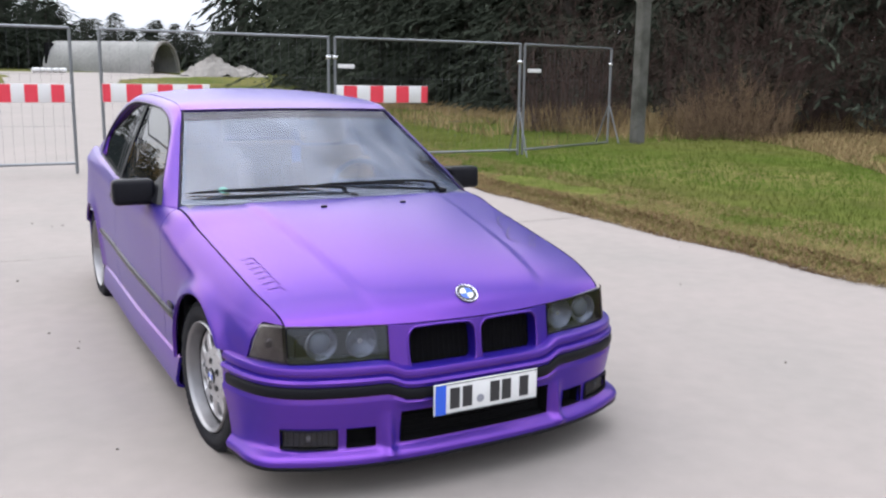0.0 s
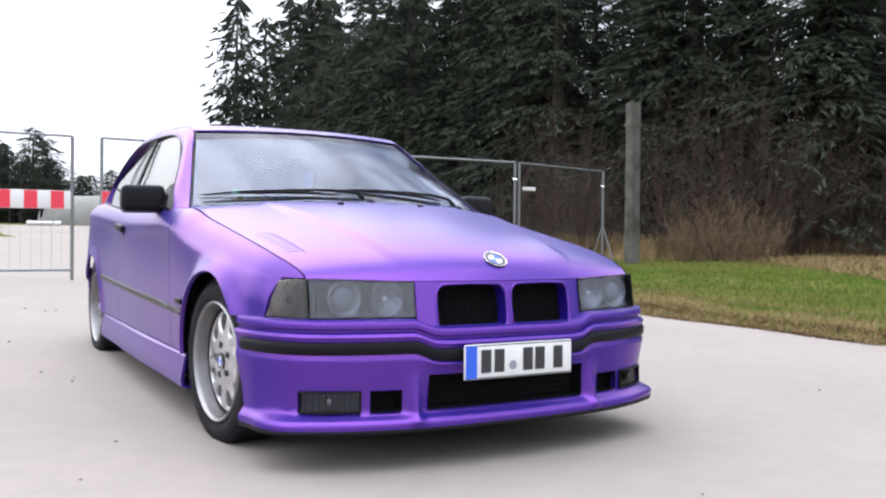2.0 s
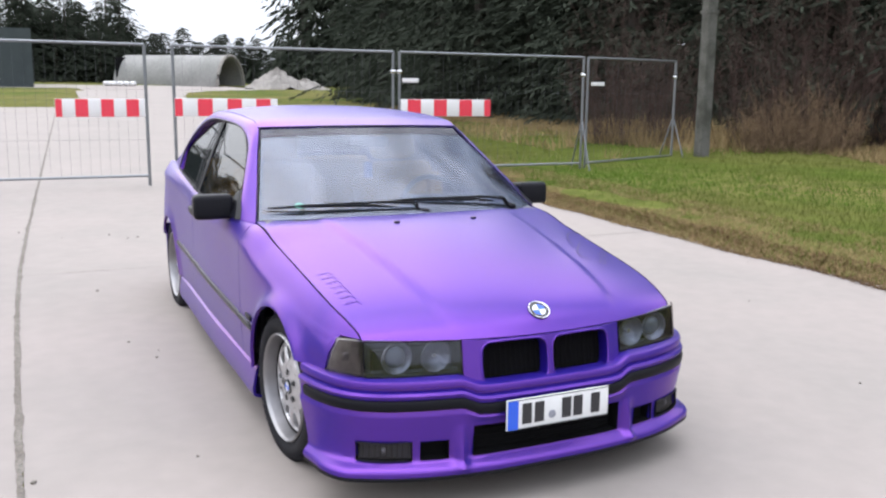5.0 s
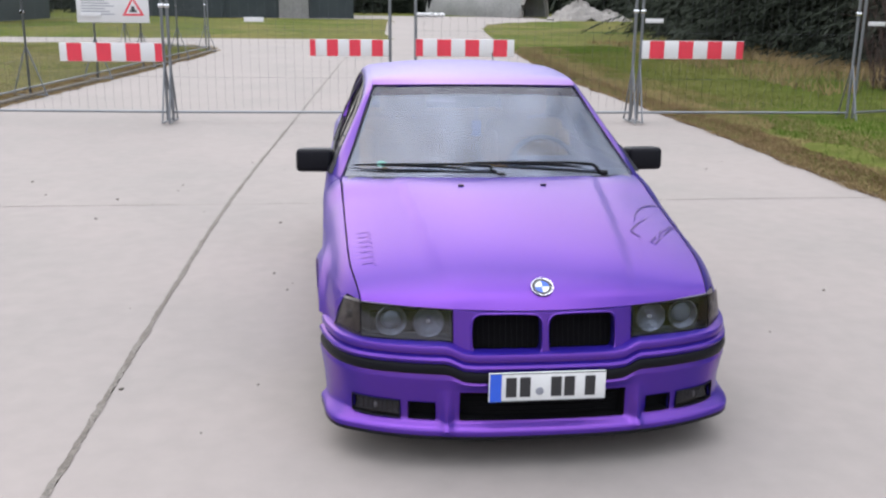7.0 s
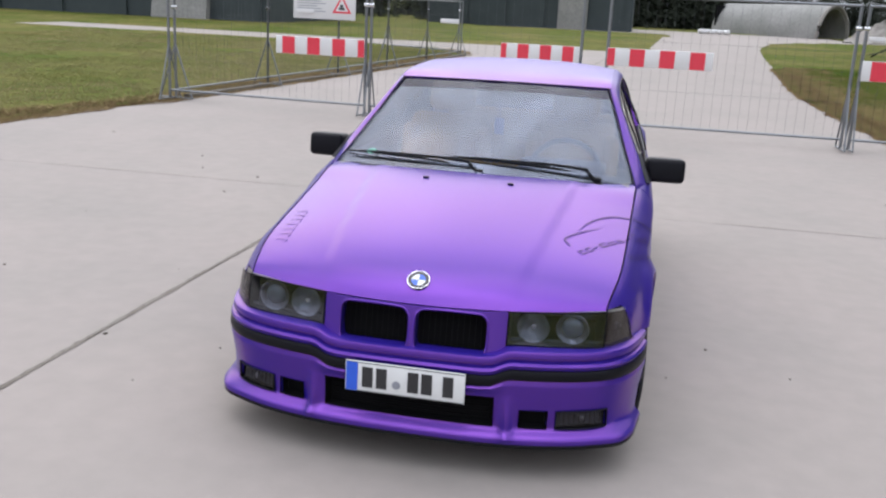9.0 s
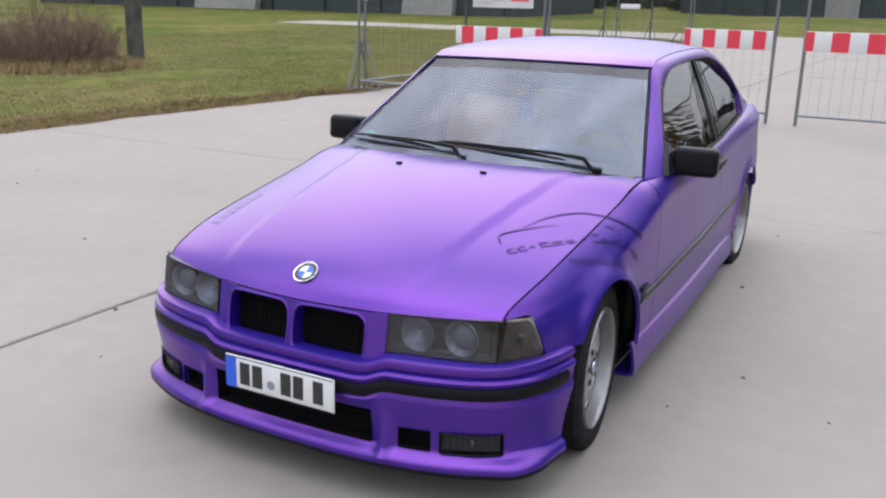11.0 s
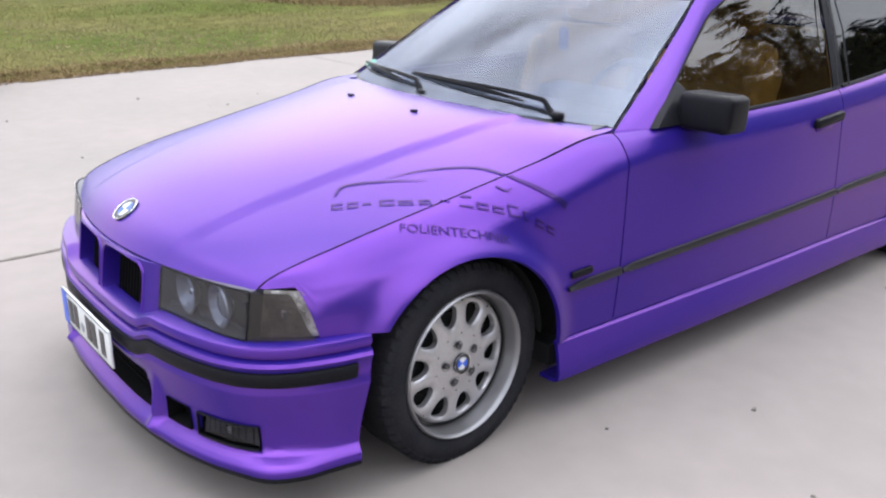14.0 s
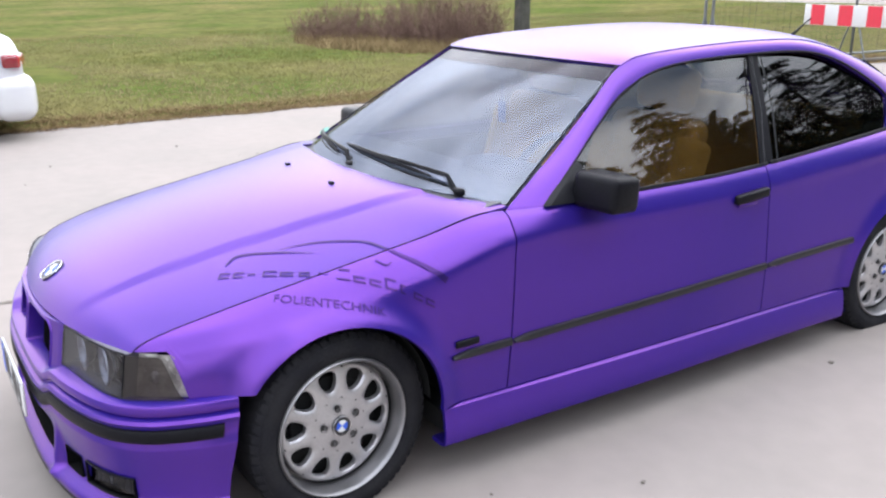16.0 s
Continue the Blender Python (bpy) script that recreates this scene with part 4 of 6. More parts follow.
for s, door in ((1, doors[0]), (-1, doors[1])):
    fix = (lambda q: q) if s > 0 else mirrored
    ob = part("door_glass", fix(solid(side_glass(0.755, 0.755, 1.765, 1.845), 0.004)), M_SIDEGLASS, door)
    ob2 = part("quarter_glass", fix(solid(side_glass(1.845, 1.905, 2.610, 2.655), 0.004)), M_TINTED, car)
    ob.visible_shadow = ob2.visible_shadow = False
    part("pillar_cover", fix(solid(side_glass(1.768, 1.848, 1.845, 1.904, 0.009), 0.006)), M_BLACK, car, "black door pillar")
    belt = [(seam_x(y) - 0.002, y, seam_z(y) + 0.002) for y in np.linspace(0.80, 1.80, 24)]
    part("belt_trim", fix(tube(belt, 0.008, 6)), M_BLACK, door)
    belt = [(seam_x(y) - 0.002, y, seam_z(y) + 0.002) for y in np.linspace(1.815, 2.61, 20)]
    part("belt_trim", fix(tube(belt, 0.008, 6)), M_BLACK, car)
    seal = [tuple(GLASS_TOP(k) + np.array([0.0, 0, -0.003])) for k in np.linspace(0.03, 0.99, 70)]
    part("window_seal", fix(tube(seal, 0.0048, 6)), M_BLACK, car)
    for y in (1.770, 1.846):
        yb, yt = y, y + (0.08 if y < 1.8 else 0.058)
        part("pillar_edge", fix(tube([(0.772, yb, 0.868), (0.70, (yb + yt) / 2, 1.06), (0.598, yt, 1.245)], 0.003, 6)), M_TRIM, car)
    # door mirror
    hm = Matrix.Translation((0.854, 0.912, 0.889)) @ Matrix.Rotation(radians(-4), 4, "X") @ Matrix.Rotation(radians(6), 4, "Z")
    mirror = part("door_mirror", fix(moved(round_box(0.182, 0.128, 0.116, 0.024, 4), hm)), M_BLACK, door, "black plastic door mirror")
    part("mirror_face", fix(moved(round_box(0.150, 0.006, 0.094, 0.0028, 2), hm @ Matrix.Translation((0.0, 0.0630, 0)))), M_CHROME, mirror)
    v = [(0.768, 0.728, 0.848), (0.778, 0.975, 0.850), (0.716, 0.905, 0.966), (0.712, 0.885, 0.962), (0.788, 0.742, 0.850), (0.802, 0.96, 0.852), (0.738, 0.905, 0.955), (0.736, 0.890, 0.955)]
    part("mirror_base", fix((v, [(4, 5, 6, 7), (0, 3, 2, 1), (0, 1, 5, 4), (1, 2, 6, 5), (2, 3, 7, 6), (3, 0, 4, 7)])), M_BLACK, mirror)
    part("mirror_arm", fix(moved(round_box(0.075, 0.055, 0.04, 0.012), pose(0.80, 0.905, 0.868))), M_BLACK, mirror)
    # handle
    hx = side_x(1.67, 0.765)
    handle = part("door_handle", fix(moved(round_box(0.028, 0.175, 0.036, 0.010), pose(hx + 0.008, 1.67, 0.767, 5, 0, 0))), M_BLACK, door)
    part("handle_recess", fix(moved(round_box(0.012, 0.10, 0.026, 0.005), pose(hx + 0.001, 1.655, 0.742))), M_PAINT, handle)

# wipers
def wiper(x0, x1, xp, raised):
    """Blade from x0 to x1 over the foot of the screen, its x0 end higher up the glass, and the arm to the pivot."""
    def at(x, lift):
        q = abs(x) / 0.69
        up = raised * (xp - x) / (xp - x0)
        return (x, 0.385 + 0.2 * q * q + 0.050 + 0.86 * up + lift * 0.25, 0.872 - 0.022 * q * q + 0.028 + 0.46 * up + lift)
    bl = [at(x0 + (x1 - x0) * k / 14, 0.010 + 0.010 * math.sin(math.pi * k / 14)) for k in range(15)]
    w = part("wiper", tube([at(xp, -0.03)] + [at(xp + (x0 + (x1 - x0) * 0.45 - xp) * k / 8, 0.022 + 0.008 * math.sin(math.pi * k / 8)) for k in range(1, 9)], [0.010, 0.009, 0.008, 0.007, 0.0065, 0.006, 0.006, 0.006, 0.007], 6), M_BLACK, car)
    part("wiper_blade", joined(tube(bl, [0.003] + [0.004 + 0.006 * math.sin(math.pi * (k + 1) / 14) for k in range(13)] + [0.003], 6), tube([at(x0 + (x1 - x0) * k / 14, -0.004) for k in range(15)], 0.003, 5)), M_BLACK, w)
    part("wiper_hub", moved(round_box(0.045, 0.034, 0.024, 0.010), pose(*at(xp, -0.014))), M_BLACK, w)


wiper(-0.665, -0.12, 0.02, 0.030)
wiper(-0.125, 0.43, 0.545, 0.055)
M_GREEN = material("sticker_green", (0.10, 0.30, 0.24), 0.5, vary=0.2, scale=30)
part("windscreen_sticker", moved(lathe([(0, 0.023), (0.001, 0.022), (0.001, 0.001)], 20), Matrix.Translation((-0.53, 0.585, 0.918)) @ Matrix.Rotation(radians(-90), 4, "Z") @ Matrix.Rotation(radians(60), 4, "Y").inverted()), M_GREEN, pane, "green windscreen sticker")

# wheels
def wheel(side, y):
    base = part("wheel", lathe([(-0.09, 0.195), (-0.10, 0.215), (-0.105, 0.245), (-0.098, 0.272), (-0.085, 0.285), (-0.05, 0.290), (0.0, 0.2905), (0.05, 0.290), (0.080, 0.286), (0.094, 0.274), (0.101, 0.25),
                                (0.100, 0.235), (0.094, 0.222), (0.088, 0.212), (0.06, 0.20)], 72), M_RUBBER, car, "black tyre on a ten-hole silver alloy wheel")
    base.matrix_basis = pose(side * (0.693 if y < 1 else 0.668), y, HUB_Z, 0, 0, (0 if side > 0 else 180) + (5 if y < 1 else 0)) @ pose(0, 0, 0, 11 + 40 * y, 0, 0)
    grooves = []
    for k in range(58):
        a = 2 * math.pi * k / 58
        for sgn in (1, -1):
            turn = Matrix.Rotation(a + (0.03 if sgn > 0 else 0), 4, "X")
            grooves.append(moved(block(-0.024, 0.026, -0.0105, 0.0105, 0, 0.0045), turn @ Matrix.Translation((sgn * 0.052, 0, 0.2865)) @ Matrix.Rotation(0.3 * sgn, 4, "Z")))
            grooves.append(moved(block(-0.011, 0.011, -0.0105, 0.0105, 0, 0.0045), turn @ Matrix.Translation((sgn * 0.0865, 0.008, 0.2790)) @ Matrix.Rotation(0.85 * sgn, 4, "Y")))
    part("tread_block", joined(*grooves), M_RUBBER, base, smooth=False)["kind"] = "stuff"
    dish = pchip([(0.0, 0.070), (0.05, 0.070), (0.075, 0.063), (0.10, 0.062), (0.15, 0.058), (0.178, 0.050), (0.186, 0.046)])
    sheets = []
    n = 36
    for h in range(10):
        a0 = 2 * math.pi * (h + 0.5) / 10
        rings = []
        rc, hr, ha = 0.138, 0.0318, 0.0265
        for step_ in range(5):
            w = step_ / 4
            ring = []
            for k in range(n):
                ph = 2 * math.pi * k / n
                c, s = math.cos(ph), math.sin(ph)
                taper = 1 + 0.22 * c
                p = np.array([rc + hr * np.sign(c) * abs(c) ** 0.8, ha * taper * np.sign(s) * abs(s) ** 0.8 / rc])
                big = max(abs(c) / (0.041 if c > 0 else 0.056), abs(s) / (math.pi / 10 * 0.13))
                q = np.array([rc + 1.012 * c / big, 1.012 * s / big / 0.13])
                pol = p + (q - p) * w
                r, t = pol[0], a0 + pol[1]
                d = dish(r) - 0.006 * (1 - w) ** 3
                ring.append((d, r * math.cos(t), r * math.sin(t)))
            rings.append(ring)
        wall = [(p[0] - 0.018, p[1] * 0.995, p[2] * 0.995) for p in rings[0]]
        rings.insert(0, wall)
        v = [p for r in rings for p in r]
        sheets.append((v, [(i * n + k, i * n + (k + 1) % n, (i + 1) * n + (k + 1) % n, (i + 1) * n + k) for i in range(5) for k in range(n)]))
    sheets.append(lathe([(dish(0), 0.0005), (dish(0.05), 0.05), (dish(0.083), 0.083)], 60))
    sheets.append(lathe([(dish(0.178), 0.178), (0.047, 0.183)], 72))
    rim = part("rim", joined(*sheets), M_ALLOY, base, "silver alloy rim with ten oval holes", sharp=50)
    part("rim_lip", lathe([(0.047, 0.183), (0.034, 0.187), (0.036, 0.195), (0.084, 0.2005), (0.096, 0.204), (0.100, 0.209), (0.097, 0.213), (0.090, 0.215), (0.06, 0.213)], 72), M_POLISH_SHADED, rim, "polished outer rim lip, its silver darkened for the shade inside it")
    # barrel, disc and backing are coloured near black for the shade behind the holes
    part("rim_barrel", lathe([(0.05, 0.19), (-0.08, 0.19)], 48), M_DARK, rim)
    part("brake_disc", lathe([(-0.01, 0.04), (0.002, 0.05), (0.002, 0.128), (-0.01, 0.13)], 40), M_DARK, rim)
    part("brake_backing", lathe([(-0.02, 0.01), (-0.02, 0.188)], 40), M_DARK, rim)
    for k in range(5):
        a = 2 * math.pi * k / 5 + 0.3
        spot = Matrix.Translation((dish(0.052) - 0.002, 0.054 * math.cos(a), 0.054 * math.sin(a)))
        part("wheel_bolt", moved(lathe([(0.0030, 0.0155), (-0.0005, 0.0140), (-0.0005, 0.0095), (0.0070, 0.0085), (0.0070, 0.0050), (0.0030, 0.0005)], 12), spot), M_BOLT, rim, "dark steel wheel bolt in its recess")
    badge(0.030, rim, Matrix.Translation((dish(0) + 0.005, 0, 0)) @ Matrix.Rotation(0.4, 4, "X"))
    return base


for y in AXLES:
    for side in (1, -1):
        wheel(side, y)
        liner = lathe([(0.50, 0.02), (0.50, 0.318), (0.755, 0.318)], 30, 0.0, math.pi)
        liner = moved(liner, Matrix.Translation((0, y, HUB_Z)))
        part("wheel_housing", liner if side > 0 else mirrored(liner), M_DARK, car)

# floor pan, bulkhead, cabin
part("floor_pan", joined(block(-0.53, 0.53, -0.62, 3.25, 0.15, 0.22), block(0.53, 0.735, 0.37, 2.33, 0.15, 0.22), block(-0.735, -0.53, 0.37, 2.33, 0.15, 0.22)), M_DARK, car, smooth=False)
part("bulkhead", block(-0.69, 0.69, 0.44, 0.47, 0.22, 0.78), M_DARK, car, smooth=False)
part("radiator_panel", block(-0.62, 0.62, -0.55, -0.53, 0.2, 0.56), M_DARK, car, smooth=False)
part("inner_trim", joined(block(0.69, 0.715, 0.62, 2.36, 0.22, 0.80), block(-0.715, -0.69, 0.62, 2.36, 0.22, 0.80), block(-0.62, 0.62, 3.0, 3.02, 0.22, 0.86), block(-0.66, 0.66, 2.55, 3.02, 0.84, 0.87)), M_DASH, car, smooth=False)
part("headliner", grid([[(s * 0.52, y, ROOF_MID(y) - 0.03 - 0.05 * s * s) for s in np.linspace(-1, 1, 9)] for y in np.linspace(2.65, 1.25, 12)]), M_DASH, car)
dash = [[(x, y, z - 0.01 * (x / 0.7) ** 2) for x in np.linspace(-0.69, 0.69, 21)] for y, z in ((0.50, 0.85), (0.62, 0.868), (0.80, 0.865), (0.93, 0.84), (0.95, 0.78), (0.90, 0.60), (0.88, 0.35))]
dashboard = part("dashboard", joined(grid(dash), moved(round_box(0.42, 0.16, 0.07, 0.025), pose(0.36, 0.90, 0.865))), M_DASH, car)
ring = [(0.36 + 0.185 * math.cos(a), 1.06 + 0.075 * math.sin(a), 0.80 + 0.17 * math.sin(a)) for a in np.linspace(0, 2 * math.pi, 33)[:-1]]
wheel_ = part("steering_wheel", tube(ring, 0.015, 8, closed=True), M_DASH, car)
part("steering_hub", joined(moved(round_box(0.14, 0.05, 0.10, 0.02), pose(0.36, 1.055, 0.80, -24)), *[tube([(0.36, 1.055, 0.80), (0.36 + 0.18 * math.cos(a), 1.06 + 0.073 * math.sin(a), 0.80 + 0.165 * math.sin(a))], 0.016, 6) for a in (0.1, 3.04, -1.57)]), M_DASH, wheel_)


def pad(rows_, thick):
    return solid(grid(rows_), thick)


def seat(x):
    s = part("seat", moved(round_box(0.50, 0.50, 0.16, 0.06, 4), pose(x, 1.24, 0.42, 8)), M_LEATHER, car, "tan leather front seat")
    part("backrest", joined(moved(round_box(0.46, 0.13, 0.60, 0.055, 4), pose(x, 1.56, 0.73, -16)), moved(round_box(0.09, 0.17, 0.50, 0.04, 4), pose(x - 0.215, 1.53, 0.71, -16)), moved(round_box(0.09, 0.17, 0.50, 0.04, 4), pose(x + 0.215, 1.53, 0.71, -16))), M_LEATHER, s)
    part("headrest", moved(round_box(0.27, 0.11, 0.17, 0.045, 4), pose(x, 1.67, 1.115, -14)), M_LEATHER, s)
    part("headrest_post", joined(tube([(x - 0.06, 1.65, 0.98), (x - 0.06, 1.665, 1.08)], 0.006, 6), tube([(x + 0.06, 1.65, 0.98), (x + 0.06, 1.665, 1.08)], 0.006, 6)), M_CHROME, s)
    for k in (-1, 1):
        part("bolster", moved(round_box(0.10, 0.46, 0.13, 0.045, 4), pose(x + k * 0.215, 1.24, 0.47, 8)), M_LEATHER, s)


seat(0.36)
seat(-0.36)
bench = part("rear_bench", joined(moved(round_box(1.15, 0.48, 0.18, 0.06), pose(0, 2.25, 0.42, 8)), moved(round_box(1.15, 0.14, 0.58, 0.05), pose(0, 2.55, 0.70, -18))), M_LEATHER, car, "tan leather rear bench")
im = part("rear_view_mirror", moved(round_box(0.22, 0.03, 0.055, 0.012), pose(0.0, 1.12, 1.165, 12)), M_BLACK, car)
part("mirror_stalk", tube([(0, 1.12, 1.18), (0, 1.13, 1.225)], 0.008, 6), M_BLACK, im)
part("air_freshener", joined(block(-0.002, 0.002, 1.118, 1.120, 1.06, 1.14), moved(round_box(0.05, 0.004, 0.085, 0.0018), pose(0, 1.119, 1.02))), material("blue_card", (0.06, 0.13, 0.42), 0.7, vary=0.3, scale=40), im, "small blue card air freshener")
part("roof_aerial", tube([(0.30, 2.46, 1.28), (0.305, 2.50, 1.31), (0.31, 2.58, 1.36)], [0.010, 0.005, 0.003], 8), M_BLACK, car)

# dark film lettering on bonnet and wing: the firm's mark as plain strokes, its line of business in words
from mathutils.bvhtree import BVHTree

skins = []
for ob in car.children:
    if ob.name.split(".")[0] in ("bonnet", "front_fender"):
        skins.append(BVHTree.FromPolygons([v_.co for v_ in ob.data.vertices], [tuple(p_.vertices) for p_ in ob.data.polygons]))


def on_skin(p, lift=0.0028):
    """The place on the paint straight below p, a hair above it."""
    p = Vector(p)
    inward = (Vector((math.copysign(0.35, p.x), p.y + 0.05, 0.30)) - p).normalized()
    hits = [h for h in (tree.ray_cast(p - inward * 0.15, inward, 0.4) for tree in skins) if h[0]]
    best = min(hits, key=lambda h: h[3]) if hits else min((tree.find_nearest(p) for tree in skins), key=lambda h: h[3])
    return tuple(best[0] - inward * lift)


base_line = spline([(0.545, -0.262, 0.718), (0.632, -0.135, 0.730), (0.748, 0.022, 0.735), (0.805, 0.173, 0.682), (0.823, 0.313, 0.599)])
rise = spline([(-0.78, 0.55, 0.28), (-0.80, 0.45, 0.40), (-0.72, 0.30, 0.62), (-0.30, 0.15, 0.94), (-0.08, 0.08, 0.99)])


def film_quad(line, up, a0, a1, b0, b1, n=6):
    rows_ = []
    for b in (b0, b1):
        row = []
        for k in range(n + 1):
            a = a0 + (a1 - a0) * k / n
            d = np.array(up(a))
            row.append(on_skin(np.array(line(a)) + d / np.linalg.norm(d) * b))
        rows_.append(row)
    return grid(rows_)


# one plain stroke group for each character of the mark: (start, end, height)
for k, (w, h) in enumerate(((1, 1), (1, 1), (0.7, 0), (1.3, 1), (1, 0.8), (0.8, 0.8), (0.7, 0), (1.1, 1.35), (1, 0.8), (1, 0.8), (1, 1.3), (0.5, 1.0), (1, 0.8), (1, 0.8))):
    a0 = 0.005 + 0.0705 * k
    a1 = a0 + 0.052 * min(w, 1.15)
    if h == 0:
        sheet = film_quad(base_line, rise, a0, a1, 0.014, 0.021)
    else:
        top = 0.031 * h
        sheet = joined(film_quad(base_line, rise, a0, a0 + 0.009, 0.004, top, 3), film_quad(base_line, rise, a0 + 0.009, a1, top - 0.006, top), film_quad(base_line, rise, a0 + 0.009, a1, 0.004, 0.010))
    part("film_mark", sheet, M_DECAL, car, "plain dark film stroke on the paint", smooth=False)


def film_curve(points, widths, name):
    c, w = spline(points), spline([(q, 0, 0) for q in widths])
    rows_ = [[], []]
    for k in range(41):
        u = k / 40
        p, d = c(u), c(min(u + 0.02, 1)) - c(max(u - 0.02, 0))
        near = Vector(on_skin(p))
        out_ = (near - Vector((0.3, near.y, 0.2))).normalized()
        s = np.cross(d, np.array(out_))
        s = s / np.linalg.norm(s) * w(u)[0]
        rows_[0].append(on_skin(p + s))
        rows_[1].append(on_skin(p - s))
    part(name, grid(rows_), M_DECAL, car, "dark film arc like a car's roof line", smooth=False)


film_curve([(0.493, -0.215, 0.740), (0.468, -0.165, 0.752), (0.52, -0.08, 0.764), (0.596, 0.017, 0.766)], (0.003, 0.0045, 0.004, 0.001), "film_arc")
film_curve([(0.513, -0.063, 0.767), (0.552, 0.047, 0.782), (0.629, 0.158, 0.787), (0.715, 0.205, 0.775), (0.765, 0.245, 0.765), (0.814, 0.345, 0.687)], (0.001, 0.0035, 0.0045, 0.0055, 0.006, 0.009), "film_arc")
film_curve([(0.735, 0.150, 0.765), (0.759, 0.172, 0.757), (0.757, 0.192, 0.760)], (0.003, 0.003, 0.002), "film_arc")
words = bpy.data.curves.new("words", "FONT")
words.body, words.size = "FOLIENTECHNIK", 0.036
word_ob = bpy.data.objects.new("words", words)
scene.collection.objects.link(word_ob)
bpy.context.view_layer.update()
flat = word_ob.evaluated_get(bpy.context.evaluated_depsgraph_get()).to_mesh()
wide = max(v_.co.x for v_ in flat.vertices)
sub_line = spline([(0.735, -0.168, 0.703), (0.790, -0.02, 0.672), (0.822, 0.135, 0.618)])
wv = []
for v_ in flat.vertices:
    a = v_.co.x / wide
    d = np.array(rise(0.35 + 0.4 * a))
    wv.append(on_skin(np.array(sub_line(a)) + d / np.linalg.norm(d) * v_.co.y))
wf = [tuple(p_.vertices) for p_ in flat.polygons]
word_ob.to_mesh_clear()
bpy.data.objects.remove(word_ob)
part("film_words", (wv, wf), M_DECAL, car, "small dark film capitals on the wing", smooth=False)
side_line, side_up = spline([(-0.640, 0.02, 0.757), (-0.632, -0.18, 0.722), (-0.616, -0.386, 0.672)]), spline([(-1, 0.1, -0.2), (-1, 0.1, -0.2), (-1, 0.1, -0.2)])
for k in range(7):
    a0 = 0.22 + 0.11 * k
    part("film_mark", joined(film_quad(side_line, side_up, a0, a0 + 0.016, -0.03, 0.022, 2), film_quad(side_line, side_up, a0, a0 + 0.075, -0.03, -0.024, 2)), M_FAINT, car, "faint dark film stroke on the bonnet", smooth=False)

# ---- the place: a concrete runway apron that rises gently away from the car ----


def gz(y):
    """Height of the concrete."""
    u = (y - 2.0) / 1.5
    return 0.0285 * (math.log1p(math.exp(u)) if u < 40 else u)


left_edge = pchip([(-40, -7.4), (0, -7.2), (4, -7.05), (6.6, -6.7), (9.3, -6.2), (12, -5.9), (18, -5.25), (25, -4.75), (28.0, -5.4), (29.5, -9.0)])
right_edge = pchip([(-40, 4.3), (0, 4.22), (4, 4.2), (6, 4.25), (9, 4.3), (12, 4.25), (16, 4.2), (24, 4.75), (31, 5.3), (38, 5.9), (48, 7.1), (58, 9.5), (66, 16)])


def paved(x, y):
    if y < 29.5:
        return left_edge(y) < x < right_edge(y)
    if y < 33.5:
        return -24.5 < x < right_edge(y)
    if y < 66:
        return 1.2 + (y - 40) * 0.05 < x < right_edge(y)
    return y < 80 and -12 < x < 24


def edge_gap(x, y):
    """Metres outside the concrete (negative: inside)."""
    if y < 29.5:
        return max(left_edge(y) - x, x - right_edge(y))
    return 1.0 if not paved(x, y) else -1.0


def land_z(x, y):
    g = edge_gap(x, y)
    n = noise.noise((x * 0.7, y * 0.7, 0)) * 0.03 + noise.noise((x * 2.5, y * 2.5, 3)) * 0.012
    rise = step(-0.06, 0.35, g)
    slope = 0.0
    if x > 0 and g > 0:
        slope = 0.02 * min(g, 12)
    return gz(y) - 0.09 + rise * (0.115 + n + slope)


def lines(*spans):
    out_ = []
    for a, b, d in spans:
        out_ += list(np.arange(a, b - 1e-6, d))
    return out_ + [spans[-1][1]]


gx = lines((-900, -100, 100), (-100, -30, 7), (-30, -9, 0.8), (-9, -4.2, 0.12), (-4.2, 3.8, 1.6), (3.8, 6.5, 0.12), (6.5, 26, 0.7), (26, 100, 6), (100, 900, 100))
gyl = lines((-500, -60, 60), (-60, -8, 4), (-8, 30, 0.35), (30, 100, 2.5), (100, 900, 80))
ground = whole("ground", grid([[(x, y, land_z(x, y)) for x in gx] for y in gyl][::-1]), M_SOIL, "rough meadow ground with worn soil", "ground", kind="structure")

# grass, straw and dead leaves along the edges
rng = np.random.default_rng(5)


def blades(name, spots, low, high, wide, mat, label, category, lean=0.5):
    """Thin blades, a triangle each, at (x, y) spots."""
    n = len(spots)
    h = rng.uniform(low, high, n)
    a = rng.uniform(0, 2 * math.pi, n)
    k = rng.normal(0, lean, (n, 2))
    v = np.zeros((n, 3, 3))
    z = np.array([max(land_z(x, y), gz(y) - 0.004) for x, y in spots])
    for j, s in ((0, -0.5), (1, 0.5)):
        v[:, j, 0] = spots[:, 0] + np.cos(a) * wide * s
        v[:, j, 1] = spots[:, 1] + np.sin(a) * wide * s
        v[:, j, 2] = z - 0.005
    v[:, 2, 0], v[:, 2, 1], v[:, 2, 2] = spots[:, 0] + k[:, 0] * h, spots[:, 1] + k[:, 1] * h, z + h
    return whole(name, (v.reshape(-1, 3).tolist(), [(3 * i, 3 * i + 1, 3 * i + 2) for i in range(n)]), mat, label, category, kind="stuff", smooth=False)


def patch(n, f):
    got = [p for p in (f(rng.random(), rng.random()) for _ in range(n)) if p is not None]
    return np.array(got)


def clumpy(x, y, s, cut):
    return noise.noise((x * s, y * s, 7.0)) > cut


